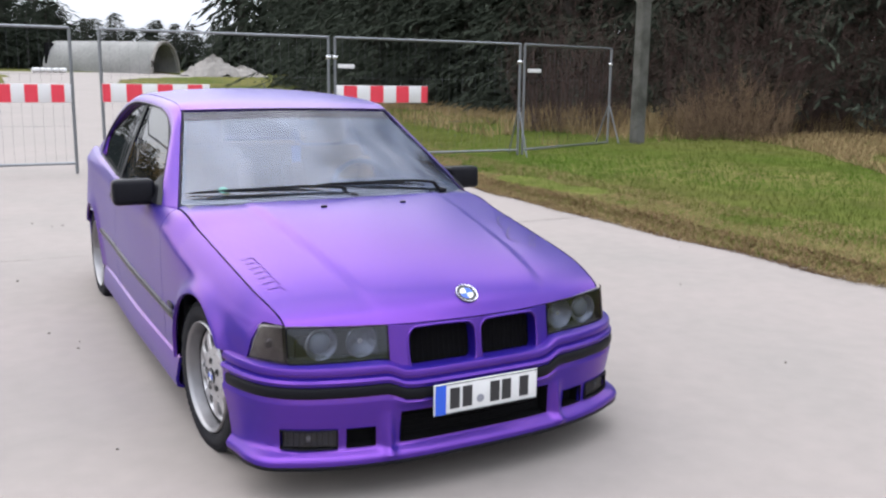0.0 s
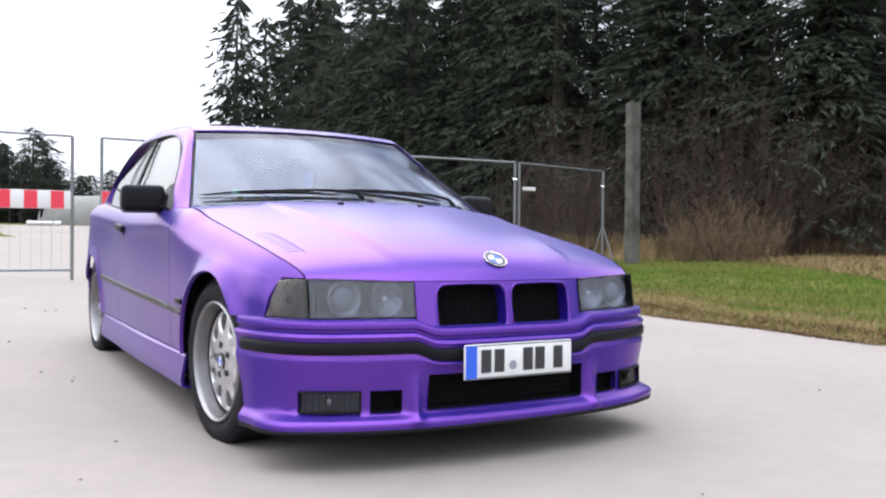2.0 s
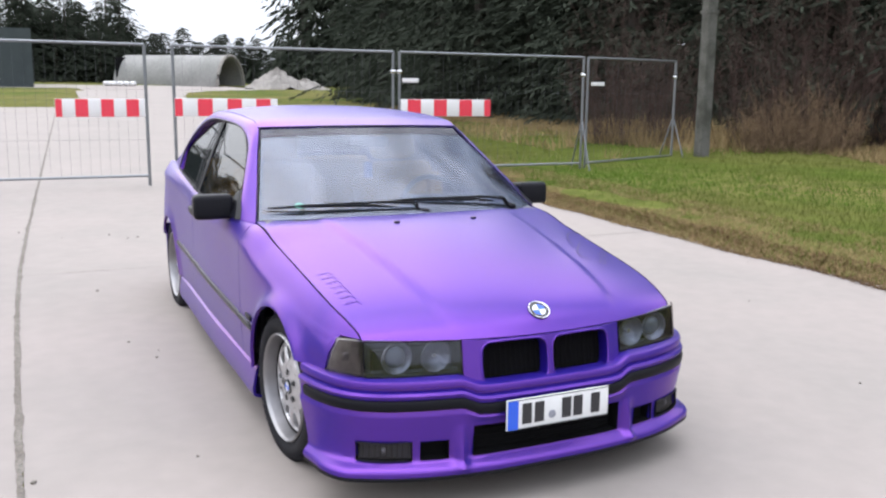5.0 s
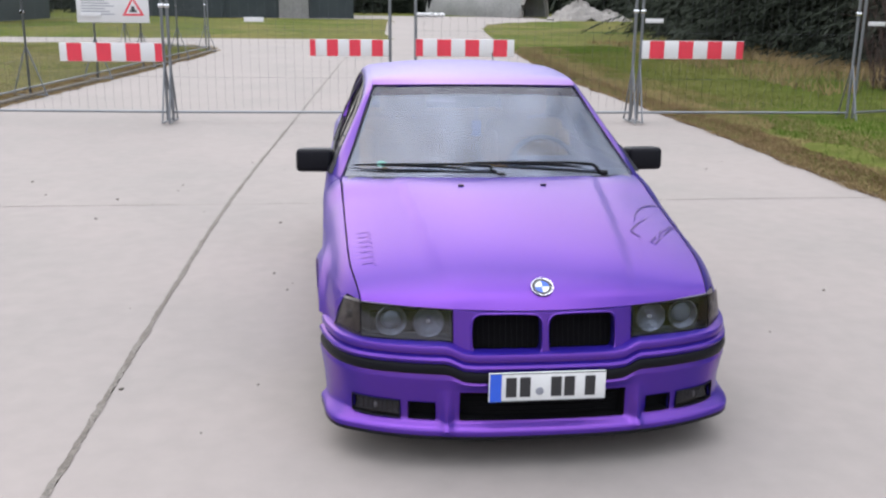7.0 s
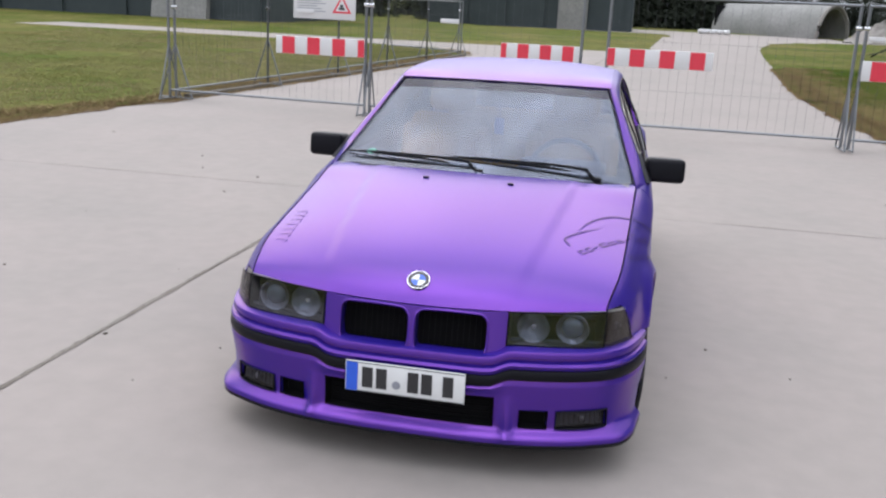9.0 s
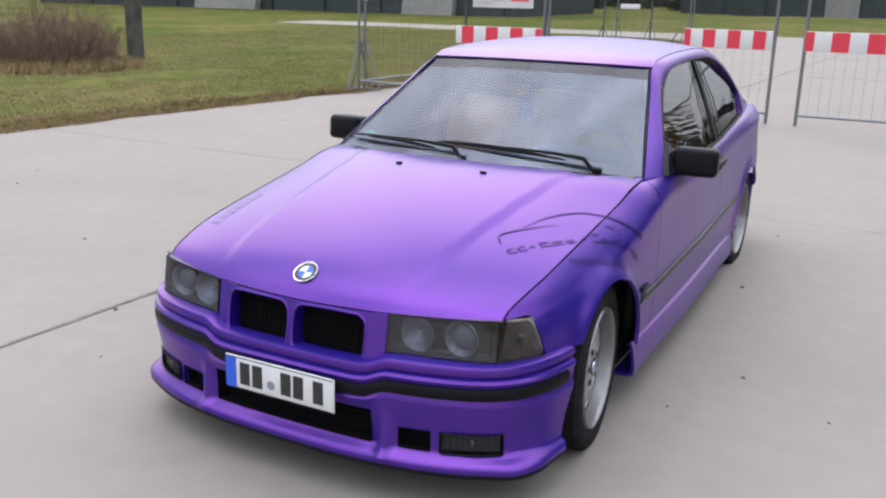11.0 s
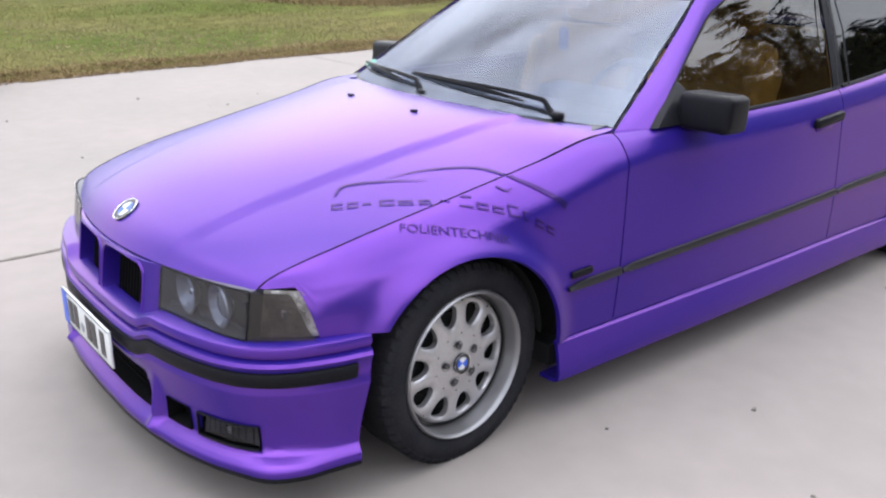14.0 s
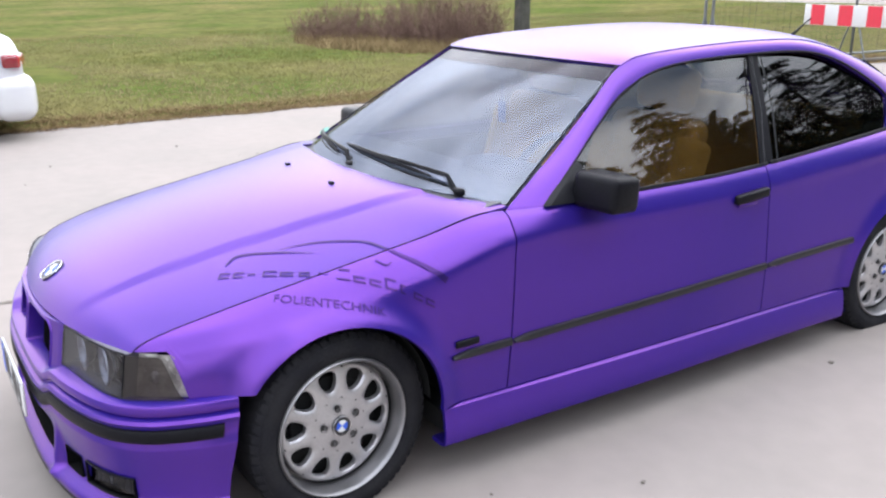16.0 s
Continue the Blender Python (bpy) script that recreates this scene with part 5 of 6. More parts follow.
def right_spot(u, v):
    y = -2 + 30 * v
    x = right_edge(y) - 0.05 + 9.5 * u ** 1.7
    thin = x - right_edge(y) < 0.95 + 0.6 * noise.noise((x * 0.6, y * 0.6, 2.0)) and rng.random() < 0.86
    return (x, y) if clumpy(x, y, 0.55, -0.6) and not thin else None


def left_spot(u, v):
    y = -3 + 31 * v
    x = left_edge(y) + 0.05 - 15 * u ** 1.5
    thin = left_edge(y) - x < 0.40 + 0.35 * noise.noise((x * 0.6, y * 0.6, 2.0)) and rng.random() < 0.8
    return (x, y) if clumpy(x, y, 0.45, -0.4) and not thin else None


blades("verge_grass", patch(230000, right_spot), 0.025, 0.075, 0.008, M_VERGE, "short green grass beside the concrete", "grass")
blades("meadow_grass", patch(170000, left_spot), 0.010, 0.032, 0.020, M_BLADE, "short winter meadow grass", "grass")


def edge_spot(side):
    def at(u, v):
        y = -3 + 31 * v
        o = -0.12 + (1.7 if side > 0 else 0.8) * u ** 1.5 + 0.12 * noise.noise((y * 1.7, side, 0))
        x = right_edge(y) + o if side > 0 else left_edge(y) - o
        return (x, y) if clumpy(x, y, 0.9, -0.35) else None
    return at


blades("verge_straw", patch(120000, edge_spot(1)), 0.012, 0.055, 0.008, M_STALK, "dry straw and dead leaves along the concrete edge", "dry grass", lean=1.6)
blades("verge_straw", patch(50000, edge_spot(-1)), 0.012, 0.050, 0.010, M_STALK, "dry straw and dead leaves along the concrete edge", "dry grass", lean=1.6)


def litter_spot(side):
    def at(u, v):
        y = -3 + 28 * v
        o = -0.10 + 0.60 * u ** 1.4 + 0.16 * noise.noise((y * 1.3, side, 4.0))
        return (right_edge(y) + o if side > 0 else left_edge(y) - o, y)
    return at


for side_, n_ in ((1, 72000), (-1, 36000)):
    blades("leaf_litter", patch(n_, litter_spot(side_)), 0.008, 0.030, 0.014, M_LITTER, "brown dead leaves and crumbs of soil on the concrete edge", "leaf litter", lean=1.8)


def shrub_foot(u, v):
    a = 2 * math.pi * v
    return (-14.6 + (2.9 * math.cos(a)) * math.sqrt(u) * 1.15, 9.0 + 2.1 * math.sin(a) * math.sqrt(u))


blades("pale_grass", patch(12000, shrub_foot), 0.05, 0.22, 0.018, M_STALK, "pale dry grass round the bare shrubs", "dry grass", lean=0.6)


def tall_spot(u, v):
    t = v
    x, y = 8.2 + 14 * t + 3.5 * u, 12.0 - 6.5 * t + 3.5 * u
    return (x, y) if clumpy(x, y, 0.5, -0.3) else None


blades("tall_dry_grass", patch(16000, tall_spot), 0.15, 0.6, 0.022, M_STALK, "tall dry grass at the edge of the wood", "dry grass", lean=0.35)


def far_straw(u, v):
    x, y = 6 + 7 * u, 9.5 + 22 * v
    return (x, y) if x > right_edge(y) + 3.6 + 0.8 * noise.noise((y * 0.5, 0, 0)) and clumpy(x, y, 0.5, -0.1) else None


blades("pale_grass", patch(14000, far_straw), 0.08, 0.28, 0.022, M_STALK, "pale uncut grass in front of the trees", "dry grass", lean=0.5)


bank_edge = pchip([(0, 7.6), (2, 8.5), (4.5, 9.7), (7.5, 11.6), (10, 12.2), (12.5, 11.8), (16, 10.6), (24, 10.2)])


def bank_spot(u, v):
    y = 24 * v
    x = bank_edge(y) + 3.2 * u
    return (x, y) if clumpy(x, y, 0.6, -0.45) else None


blades("straw_bank", patch(42000, bank_spot), 0.03, 0.16, 0.022, M_STALK, "matted dry straw along the foot of the wood", "dry grass", lean=1.0)

# ---- fence of mobile panels ----


def fence_panel(p0, p1, brackets=(True, True), top=1.83, label="galvanised mobile fence panel with thin upright wires"):
    a, b = Vector((*p0, gz(p0[1]))), Vector((*p1, gz(p1[1])))
    mid = (a + b) / 2
    f = thing("mobile_fence", label, "fence", tuple(mid), group="fence panels")
    a, b = a - mid, b - mid
    up = Vector((0, 0, 1))
    along = (b - a).normalized()
    across = Vector((-along.y, along.x, 0))
    low = 0.15
    for q in (a, b):
        part("post", tube([q + up * 0.02, q + up * top], 0.021, 8), M_GALV, f)
    for h in (low, top):
        part("rail", tube([a + up * h, b + up * h], 0.017, 8), M_GALV, f)
    n = int((b - a).length / 0.115)
    wires = [tube([a + (b - a) * (k / n) + up * low, a + (b - a) * (k / n) + up * top], 0.0011, 4) for k in range(1, n)]
    wires += [tube([a + up * h, b + up * h], 0.0010, 4) for h in (0.62, 1.26)]
    part("wire_mesh", joined(*wires), M_WIRE, f, smooth=False)
    for q, on in zip((a, b), brackets):
        if on:
            part("foot_bracket", joined(*[tube([q + up * 0.85, q + across * (0.28 * s) + up * 0.03], 0.012, 6) for s in (-1, 1)],
                                        tube([q - across * 0.30 + up * 0.03, q + across * 0.30 + up * 0.03], 0.012, 6)), M_GALV, f)
            part("clamp", moved(round_box(0.07, 0.05, 0.05, 0.01), Matrix.Translation(q + up * (top - 0.28))), M_CHROME, f)
    return f


fence_panel((-6.30, 9.25), (-3.12, 9.02))
fence_panel((-3.04, 9.0), (-0.08, 8.95), (True, False))
fence_panel((0.27, 8.95), (3.36, 8.95), (False, True))
fence_panel((3.46, 8.95), (6.62, 8.9))
fence_panel((6.72, 8.92), (9.15, 9.72), (False, True))
run = [(-6.25, 9.35), (-5.98, 12.3), (-5.66, 15.4), (-5.42, 18.5), (-5.14, 21.6), (-4.85, 24.7)]
for a, b in zip(run, run[1:]):
    fence_panel(a, b, top=1.66)
fence_panel((-4.80, 24.9), (-7.6, 26.4), (False, True), top=1.66)


def barrier_board(x0, x1, y, z0, z1, first_red=True, stripes=7):
    """Red and white striped board, wired to the fence."""
    b = thing("barrier_board", "red and white striped barrier board on the fence", "barrier board", ((x0 + x1) / 2, y, z0), group="barrier boards")
    w = x1 - x0
    part("board", moved(round_box(w, 0.016, z1 - z0, 0.005, 2), pose(0, 0.009, (z1 - z0) / 2)), M_SIGNWHITE, b)
    edges = np.linspace(-w / 2 + 0.002, w / 2 - 0.002, stripes * 2 + 1)
    on = first_red
    cuts = [edges[0]] + [edges[k] for k in range(1, len(edges) - 1, 2)] + [edges[-1]]
    for l, r in zip(cuts, cuts[1:]):
        if on:
            part("red_stripe", block(l, r, -0.003, -0.0005, 0.004, z1 - z0 - 0.004), M_RED, b, smooth=False)
        on = not on


barrier_board(-4.46, -3.13, 8.98, 0.955, 1.20, False)
barrier_board(-1.17, -0.10, 8.92, 1.045, 1.272, True)
barrier_board(0.27, 1.64, 8.92, 1.05, 1.285, True)
barrier_board(3.46, 4.94, 8.89, 1.04, 1.29, False)

for x, z in ((-4.0, 1.56), (-1.9, 1.52), (3.62, 1.56), (6.95, 1.55)):
    y = 8.95 if x < 6.7 else 9.0
    tag = whole("fence_tag", moved(round_box(0.26, 0.008, 0.06, 0.003, 2), pose(x, y - 0.03, z)), M_SIGNWHITE, "small white maker's plate on the fence", "fence tag", group="fence tags")

sign = thing("warning_sign", "white notice with a red warning triangle on the fence", "sign", (-3.72, 8.97, 1.46))
part("sign_plate", moved(round_box(0.92, 0.012, 0.60, 0.004, 2), pose(0, -0.03, 0.30)), M_SIGNWHITE, sign)
tri_ = [(0.12, 0.09), (0.40, 0.09), (0.26, 0.34)]
outer = [(x, -0.0375, z) for x, z in tri_]
part("warning_triangle", (outer, [(0, 1, 2)]), M_RED, sign)
part("triangle_field", ([(0.165, -0.0385, 0.116), (0.355, -0.0385, 0.116), (0.26, -0.0385, 0.288)], [(0, 1, 2)]), M_SIGNWHITE, sign)
part("pictogram", joined(block(0.215, 0.305, -0.0400, -0.0388, 0.135, 0.165), block(0.235, 0.28, -0.0400, -0.0388, 0.165, 0.21)), M_INK, sign, smooth=False)
for k in range(6):
    part("text_bar", block(-0.40, 0.02 - 0.06 * (k % 3), -0.0375, -0.0365, 0.10 + 0.035 * k, 0.112 + 0.035 * k), M_HOUSING, sign, smooth=False)

# ---- posts, shrubs, trees ----


def timber_post(place, height, width, label):
    """A squared weathered post with a cap."""
    x, y = place
    bm_rows = [[(x + width / 2 * a * (1 - 0.04 * h / height) + 0.012 * noise.noise((h * 1.3, a, x)), y + width / 2 * b * (1 - 0.04 * h / height), land_z(x, y) - 0.05 + h)
                for a, b in ((-1, -0.8), (-0.8, -1), (0.8, -1), (1, -0.8), (1, 0.8), (0.8, 1), (-0.8, 1), (-1, 0.8), (-1, -0.8))] for h in np.linspace(0, height, 14)]
    v, f = grid(bm_rows)
    p = thing("timber_post", label, "post", (0, 0, 0))
    n = len(bm_rows[0])
    f.append(tuple(range(len(v) - n, len(v) - 1)))
    part("shaft", (v, f), M_POLE, p, smooth=False)
    part("collar", moved(block(-width * 0.54, width * 0.54, -width * 0.54, width * 0.54, 0, 0.05), pose(x, y, land_z(x, y) + height * 0.84)), M_POLE, p, smooth=False)
    return p


timber_post((9.62, 9.45), 3.02, 0.215, "grey weathered timber post at the edge of the wood")
timber_post((-13.2, 11.2), 3.2, 0.27, "grey weathered timber post on the meadow")


sx, sy = 15.9, 9.3
stake = thing("stake", "thin pale leaning stake in the dry grass", "stake", (sx, sy, land_z(sx, sy)))
part("shaft", tube([(0.0, 0, -0.1), (-0.09, 0.02, 0.42), (-0.21, 0.06, 0.86)], [0.016, 0.014, 0.011], 7), M_STALK, stake)
part("cap", moved(round_box(0.03, 0.03, 0.02, 0.006, 2), pose(-0.21, 0.06, 0.86)), M_POLE, stake)


def shrub(place, spread, height, stems, label, seed, mat=M_STEM):
    """Bare shrub: many thin leaning stems with side twigs."""
    r = np.random.default_rng(seed)
    main_v, main_f = [], []
    v2, f2 = [], []

    def stick(p, q, w, fine=False):
        v, f = (v2, f2) if fine else (main_v, main_f)
        d = q - p
        s = np.cross(d, r.normal(0, 1, 3))
        s = s / (np.linalg.norm(s) + 1e-9) * w
        k = len(v)
        v.extend([tuple(p - s), tuple(p + s), tuple(q + s * 0.4), tuple(q - s * 0.4)])
        f.append((k, k + 1, k + 2, k + 3))
    for _ in range(stems):
        a, d = r.uniform(0, 2 * math.pi), spread * math.sqrt(r.random())
        base = np.array([place[0] + d * math.cos(a) * 0.8, place[1] + d * math.sin(a) * 0.6, 0.0])
        base[2] = land_z(base[0], base[1]) - 0.03
        h = height * r.uniform(0.45, 1.0) * (1 - 0.5 * (d / spread) ** 2)
        lean = np.array([math.cos(a) * 0.3 * d / spread, math.sin(a) * 0.3 * d / spread, 1.0]) + r.normal(0, 0.12, 3)
        p = base
        for k in range(4):
            q = p + lean * h / 4 + r.normal(0, 0.05, 3)
            stick(p, q, 0.007 * (1 - k * 0.2))
            for _ in range(6):
                m = p + (q - p) * r.random()
                stick(m, m + (lean * 0.6 + r.normal(0, 0.5, 3)) * h * 0.16, 0.0032, True)
            p = q
    s = thing("shrub", label, "shrub")
    part("branching", (main_v, main_f), mat, s, smooth=False)["kind"] = "stuff"
    part("brushwood", (v2, f2), mat, s, smooth=False)["kind"] = "stuff"
    return s


shrub((12.2, 9.6), 1.5, 1.35, 420, "bare brown shrub with dry grass at its foot", 1, M_DEADBUSH)
shrub((13.4, 10.6), 2.4, 4.4, 260, "tall bare reddish shrub in front of the trees", 2)
shrub((10.4, 12.4), 1.6, 3.6, 200, "tall bare reddish shrub in front of the trees", 3)
shrub((15.6, 9.4), 2.2, 3.4, 260, "tall bare reddish shrub in front of the trees", 4)
shrub((-14.0, 9.6), 2.0, 1.35, 760, "bare brown shrub on the meadow", 5, M_PALESTEM)
shrub((-16.4, 8.4), 1.7, 0.9, 480, "low bare brown shrub on the meadow", 6, M_PALESTEM)


def spruce_mesh(height, radius, seed, fine=1.0):
    """Spruce: tapered trunk, and whorls of drooping boughs with many needle sprays."""
    r = np.random.default_rng(seed)
    v, f = [], []
    z = height * 0.04
    while z < height * 0.985:
        share = z / height
        reach = radius * (1 - share) ** 0.62 * r.uniform(0.8, 1.15) + 0.12
        for _ in range(int(5 + 5 * (1 - share))):
            a = r.uniform(0, 2 * math.pi)
            zb_, droop = z + height * r.uniform(-0.02, 0.02), r.uniform(0.25, 0.60)
            ln = reach * r.uniform(0.6, 1.15)
            d = np.array([math.cos(a), math.sin(a), 0])
            side = np.array([-d[1], d[0], 0])
            m_ = (28 + 36 * ln / radius) * fine
            for k in range(int(m_)):
                t = (k + r.random()) / m_
                p = d * ln * t + np.array([0, 0, zb_ + 0.10 * ln * t - droop * ln * t * t]) + side * r.normal(0, 0.12 * ln * (1 - 0.4 * t))
                w, h = r.uniform(0.016, 0.028) * (0.6 + radius * 0.16) / fine ** 0.5, r.uniform(0.16, 0.34) * (0.6 + radius * 0.16) / fine ** 0.5
                o = d * r.uniform(0.3, 1) + side * r.normal(0, 0.6) + np.array([0, 0, r.uniform(-0.9, -0.15)])
                o = o / np.linalg.norm(o) * h
                s = np.cross(o, r.normal(0, 1, 3))
                s = s / (np.linalg.norm(s) + 1e-9) * w
                i = len(v)
                v.extend([tuple(p), tuple(p + o * 0.45 - s), tuple(p + o), tuple(p + o * 0.45 + s)])
                f.append((i, i + 1, i + 2, i + 3))
        z += height * r.uniform(0.016, 0.026)
    return v, f


spruces = []
for k, (h, rad) in enumerate(((11.5, 2.9), (10.5, 2.8), (12.5, 3.1), (7.0, 2.2), (11.0, 2.9), (10.0, 2.7))):
    t = thing("spruce", "dark green spruce at the edge of the wood", "tree", (0, 0, -200), group="spruces")
    part("trunk", tube([(0, 0, -0.3), (0.05, 0, h * 0.4), (0, 0.04, h * 0.97)], [0.24, 0.15, 0.02], 8), M_BARK, t)
    part("crown", spruce_mesh(h, rad, 20 + k, 1.0 if k < 4 else 0.16), M_NEEDLE, t, smooth=False)
    spruces.append(t)
r = random.Random(4)
edge = spline([(17.5, 47, 0), (14.6, 34, 0), (13.4, 23, 0), (13.6, 16.5, 0), (15.5, 12.0, 0), (19.0, 9.0, 0), (24, 5.0, 0), (29, 0, 0), (32, -8, 0)])
used = set()


def plant(kind, x, y, scale, turn, wide=1.0):
    m = Matrix.Translation((x, y, land_z(x, y) - 0.1)) @ Matrix.Rotation(turn, 4, "Z") @ Matrix.Diagonal((scale * wide, scale * wide, scale * r.uniform(0.9, 1.1), 1))
    if kind not in used:
        used.add(kind)
        spruces[kind].matrix_basis = m
        return spruces[kind]
    c = copy_thing(spruces[kind], Matrix.Identity(4))
    c.matrix_basis = m
    return c


for row, (off, n) in enumerate(((0.0, 25), (2.8, 24), (6.5, 16))):
    for k in range(n):
        p = edge((k + r.uniform(0.1, 0.9)) / n)
        x, y = p[0] + off * 0.75 + r.uniform(-0.7, 0.7), p[1] + off * 0.75 + r.uniform(-0.7, 0.7)
        plant(r.choice((0, 1, 2) if row else (0, 1, 2, 1, 3)), x, y, r.uniform(0.78, 1.05), r.uniform(0, 6.28), 1.2)
# far wood behind the shelter, with a gap in it
for k in range(34):
    x = -60 + 69.0 * k / 33 + r.uniform(-0.8, 0.8)
    plant(r.choice((4, 5, 5)), x, 93 + r.uniform(-3, 4), r.uniform(0.7, 0.9), r.uniform(0, 6.28), 1.6)
for k in range(14):
    plant(r.choice((4, 5)), -0.5 + 0.75 * k + r.uniform(-0.3, 0.3), 90 + r.uniform(-2, 5), r.uniform(0.62, 0.84) * (1 - 0.02 * k), r.uniform(0, 6.28), 1.5)
for k in range(24):
    plant(r.choice((4, 5)), 10.2 + 0.95 * k + r.uniform(-0.5, 0.5), 99 + r.uniform(-2, 4), r.uniform(0.42, 0.52), r.uniform(0, 6.28), 1.8)
for k in range(16):
    plant(r.choice((4, 5)), -66 + 4.0 * k + r.uniform(-1, 1), 76 + r.uniform(-1, 3), r.uniform(0.6, 0.85), r.uniform(0, 6.28))
for k in range(15):
    plant(r.choice((4, 5)), 25.6 + 1.5 * k + r.uniform(-0.5, 0.5), 84 + r.uniform(-3, 3) - 1.0 * k, r.uniform(2.0, 2.35), r.uniform(0, 6.28), 0.95)

# ---- far buildings ----
gb = gz(78)
shelter = thing("aircraft_shelter", "low barrel-vaulted concrete shelter with a dark arched mouth", "shelter", (0, 0, 0))
ma = Matrix.Translation((14.6, 80.0, gb)) @ Matrix.Rotation(radians(-40), 4, "Z")
vault = [[(x, 2.5 * math.cos(a), 2.75 * math.sin(a)) for a in np.linspace(0, math.pi, 19)] for x in (-8, -4, 0, 2.2)]
part("vault", moved(solid(grid(vault), 0.3), ma), M_WALL, shelter)
part("mouth_rim", moved(tube([(2.25, 2.45 * math.cos(a), 2.7 * math.sin(a)) for a in np.linspace(0, math.pi, 17)], 0.16, 8), ma), M_GRAVEL, shelter)
# end wall and floor carry the shade of the mouth as near-black colour
part("inner_wall", moved(block(-7.8, -7.6, -2.4, 2.4, 0, 2.5), ma), M_VOID, shelter, smooth=False)
part("inner_floor", moved(block(-7.6, 2.0, -2.3, 2.3, -0.05, 0.02), ma), M_DARK, shelter, smooth=False)

hangar = thing("hangar", "dark green steel hangar with tall doors", "building", (0, 0, 0))
zb = gz(45)
part("wall", block(-60, -20.0, 46, 60, zb - 0.5, zb + 7), M_STEEL, hangar, smooth=False)
for k in range(9):
    x = -58 + 4.2 * k
    part("door_leaf", block(x, x + 3.9, 45.88, 46.0, zb, zb + 5.2), M_STEEL, hangar, smooth=False)
part("roof", block(-60.5, -19.5, 45.5, 60.5, zb + 7, zb + 7.4), M_STEEL, hangar, smooth=False)
for xa, xb in ((-27.0, -23.6), (-43.5, -38.2)):
    whole("wall_concrete", solid(grid([[(x, 45.2 + (0.0 if h < 0.5 else 0.5), zb - 0.3 + h * 5.5) for x in np.linspace(xa, xb, 6)] for h in (0, 0.5, 1.0)]), 0.5), M_WALL, "pale weathered concrete end wall", "wall", kind="structure", smooth=False)
depot = thing("depot", "long dark depot building beyond the fence", "building", (0, 0, 0))
zb2 = gz(62)
part("wall", block(-15.8, 0.0, 68, 74, zb2 - 0.5, zb2 + 4.2), M_STEEL, depot, smooth=False)
for k in range(5):
    part("door_leaf", block(-15.4 + 3.0 * k, -12.7 + 3.0 * k, 67.88, 68.0, zb2, zb2 + 3.4), M_STEEL, depot, smooth=False)
part("pillar", block(-5.6, -3.4, 67.5, 68.2, zb2 - 0.3, zb2 + 4.4), M_WALL, depot, smooth=False)


def heap(cx, cy, rx, ry, h, seed):
    rows_ = []
    for i in range(15):
        q = i / 14
        rows_.append([(cx + rx * q * math.cos(a) * (1 + 0.18 * noise.noise((math.cos(a) * 2, math.sin(a) * 2, seed))), cy + ry * q * math.sin(a),
                       gz(cy) - 0.05 + h * (1 - q) ** 0.9 + 0.26 * h * noise.noise((q * 6, math.cos(a) * 3, math.sin(a) * 3 + seed))) for a in np.linspace(0, 2 * math.pi, 33)])
    return grid(rows_)


whole("rubble_mound", heap(17.9, 69, 2.7, 2.2, 1.65, 3), M_GRAVEL, "pale heap of gravel beside the road", "gravel heap")
whole("rubble_mound", heap(20.4, 69.5, 2.2, 1.8, 0.9, 5), M_GRAVEL, "low pale heap of gravel beside the road", "gravel heap")
for k in range(5):
    whole("white_sack", moved(round_box(0.6, 0.45, 0.38, 0.15, 3), pose(5.6 + 0.5 * k, 75.5 + 0.3 * (k % 2), gz(75) + 0.2, 0, 0, 30 * k)), M_SIGNWHITE, "white sack lying on the concrete", "sack", group="white sacks")

# ---- the white car at the roadside ----
wcar = thing("white_car", "white saloon parked at the grass edge, tail lamps showing", "car", (-7.37, -1.95, gz(-1.5)))
prof = [(-2.1, 0.50, 0.62), (-1.9, 0.72, 0.74), (-1.0, 0.92, 0.80), (-0.6, 0.96, 0.80), (0.1, 1.40, 0.58), (1.0, 1.40, 0.58), (1.60, 0.97, 0.74), (2.10, 0.975, 0.76), (2.17, 0.95, 0.76), (2.20, 0.88, 0.75)]
rows_ = []
for y, zt, xt in prof:
    sec = [(xt * 0.6, zt), (xt, zt - 0.05), (0.84 if zt < 1.1 else 0.82, min(zt - 0.14, 0.86)), (0.865, 0.62), (0.86, 0.35), (0.80, 0.22)]
    e = 1 - 0.10 * step(1.9, 2.2, abs(y))
    ring = [(x * e, y, z) for x, z in sec]
    rows_.append([(-x, yy, z) for x, yy, z in ring[::-1]] + [(0, y, zt + 0.015)] + ring)
v, f = grid(rows_)
n = len(rows_[0])
f += [tuple(range(n)), tuple(range(len(v) - n, len(v)))[::-1]]
wb = part("body", (v, f), M_CARWHITE, wcar, sharp=30)
for s in (1, -1):
    part("tail_lamp", moved(round_box(0.34, 0.16, 0.13, 0.03), pose(s * 0.665, 2.135, 0.765, 0, 0, -s * 16)), M_TAIL, wcar, "red tail lamp")
part("rear_bumper", moved(round_box(1.73, 0.40, 0.46, 0.14, 6), pose(0, 2.10, 0.42)), M_CARWHITE, wcar)
for s in (1, -1):
    part("reversing_lamp", moved(round_box(0.07, 0.16, 0.12, 0.028), pose(s * 0.818, 2.08, 0.765, 0, 0, -s * 6)), M_LENS, wcar, "clear reversing lamp")
part("number_panel", moved(round_box(0.5, 0.02, 0.12, 0.006), pose(0, 2.20, 0.72)), M_SIGNWHITE, wcar)
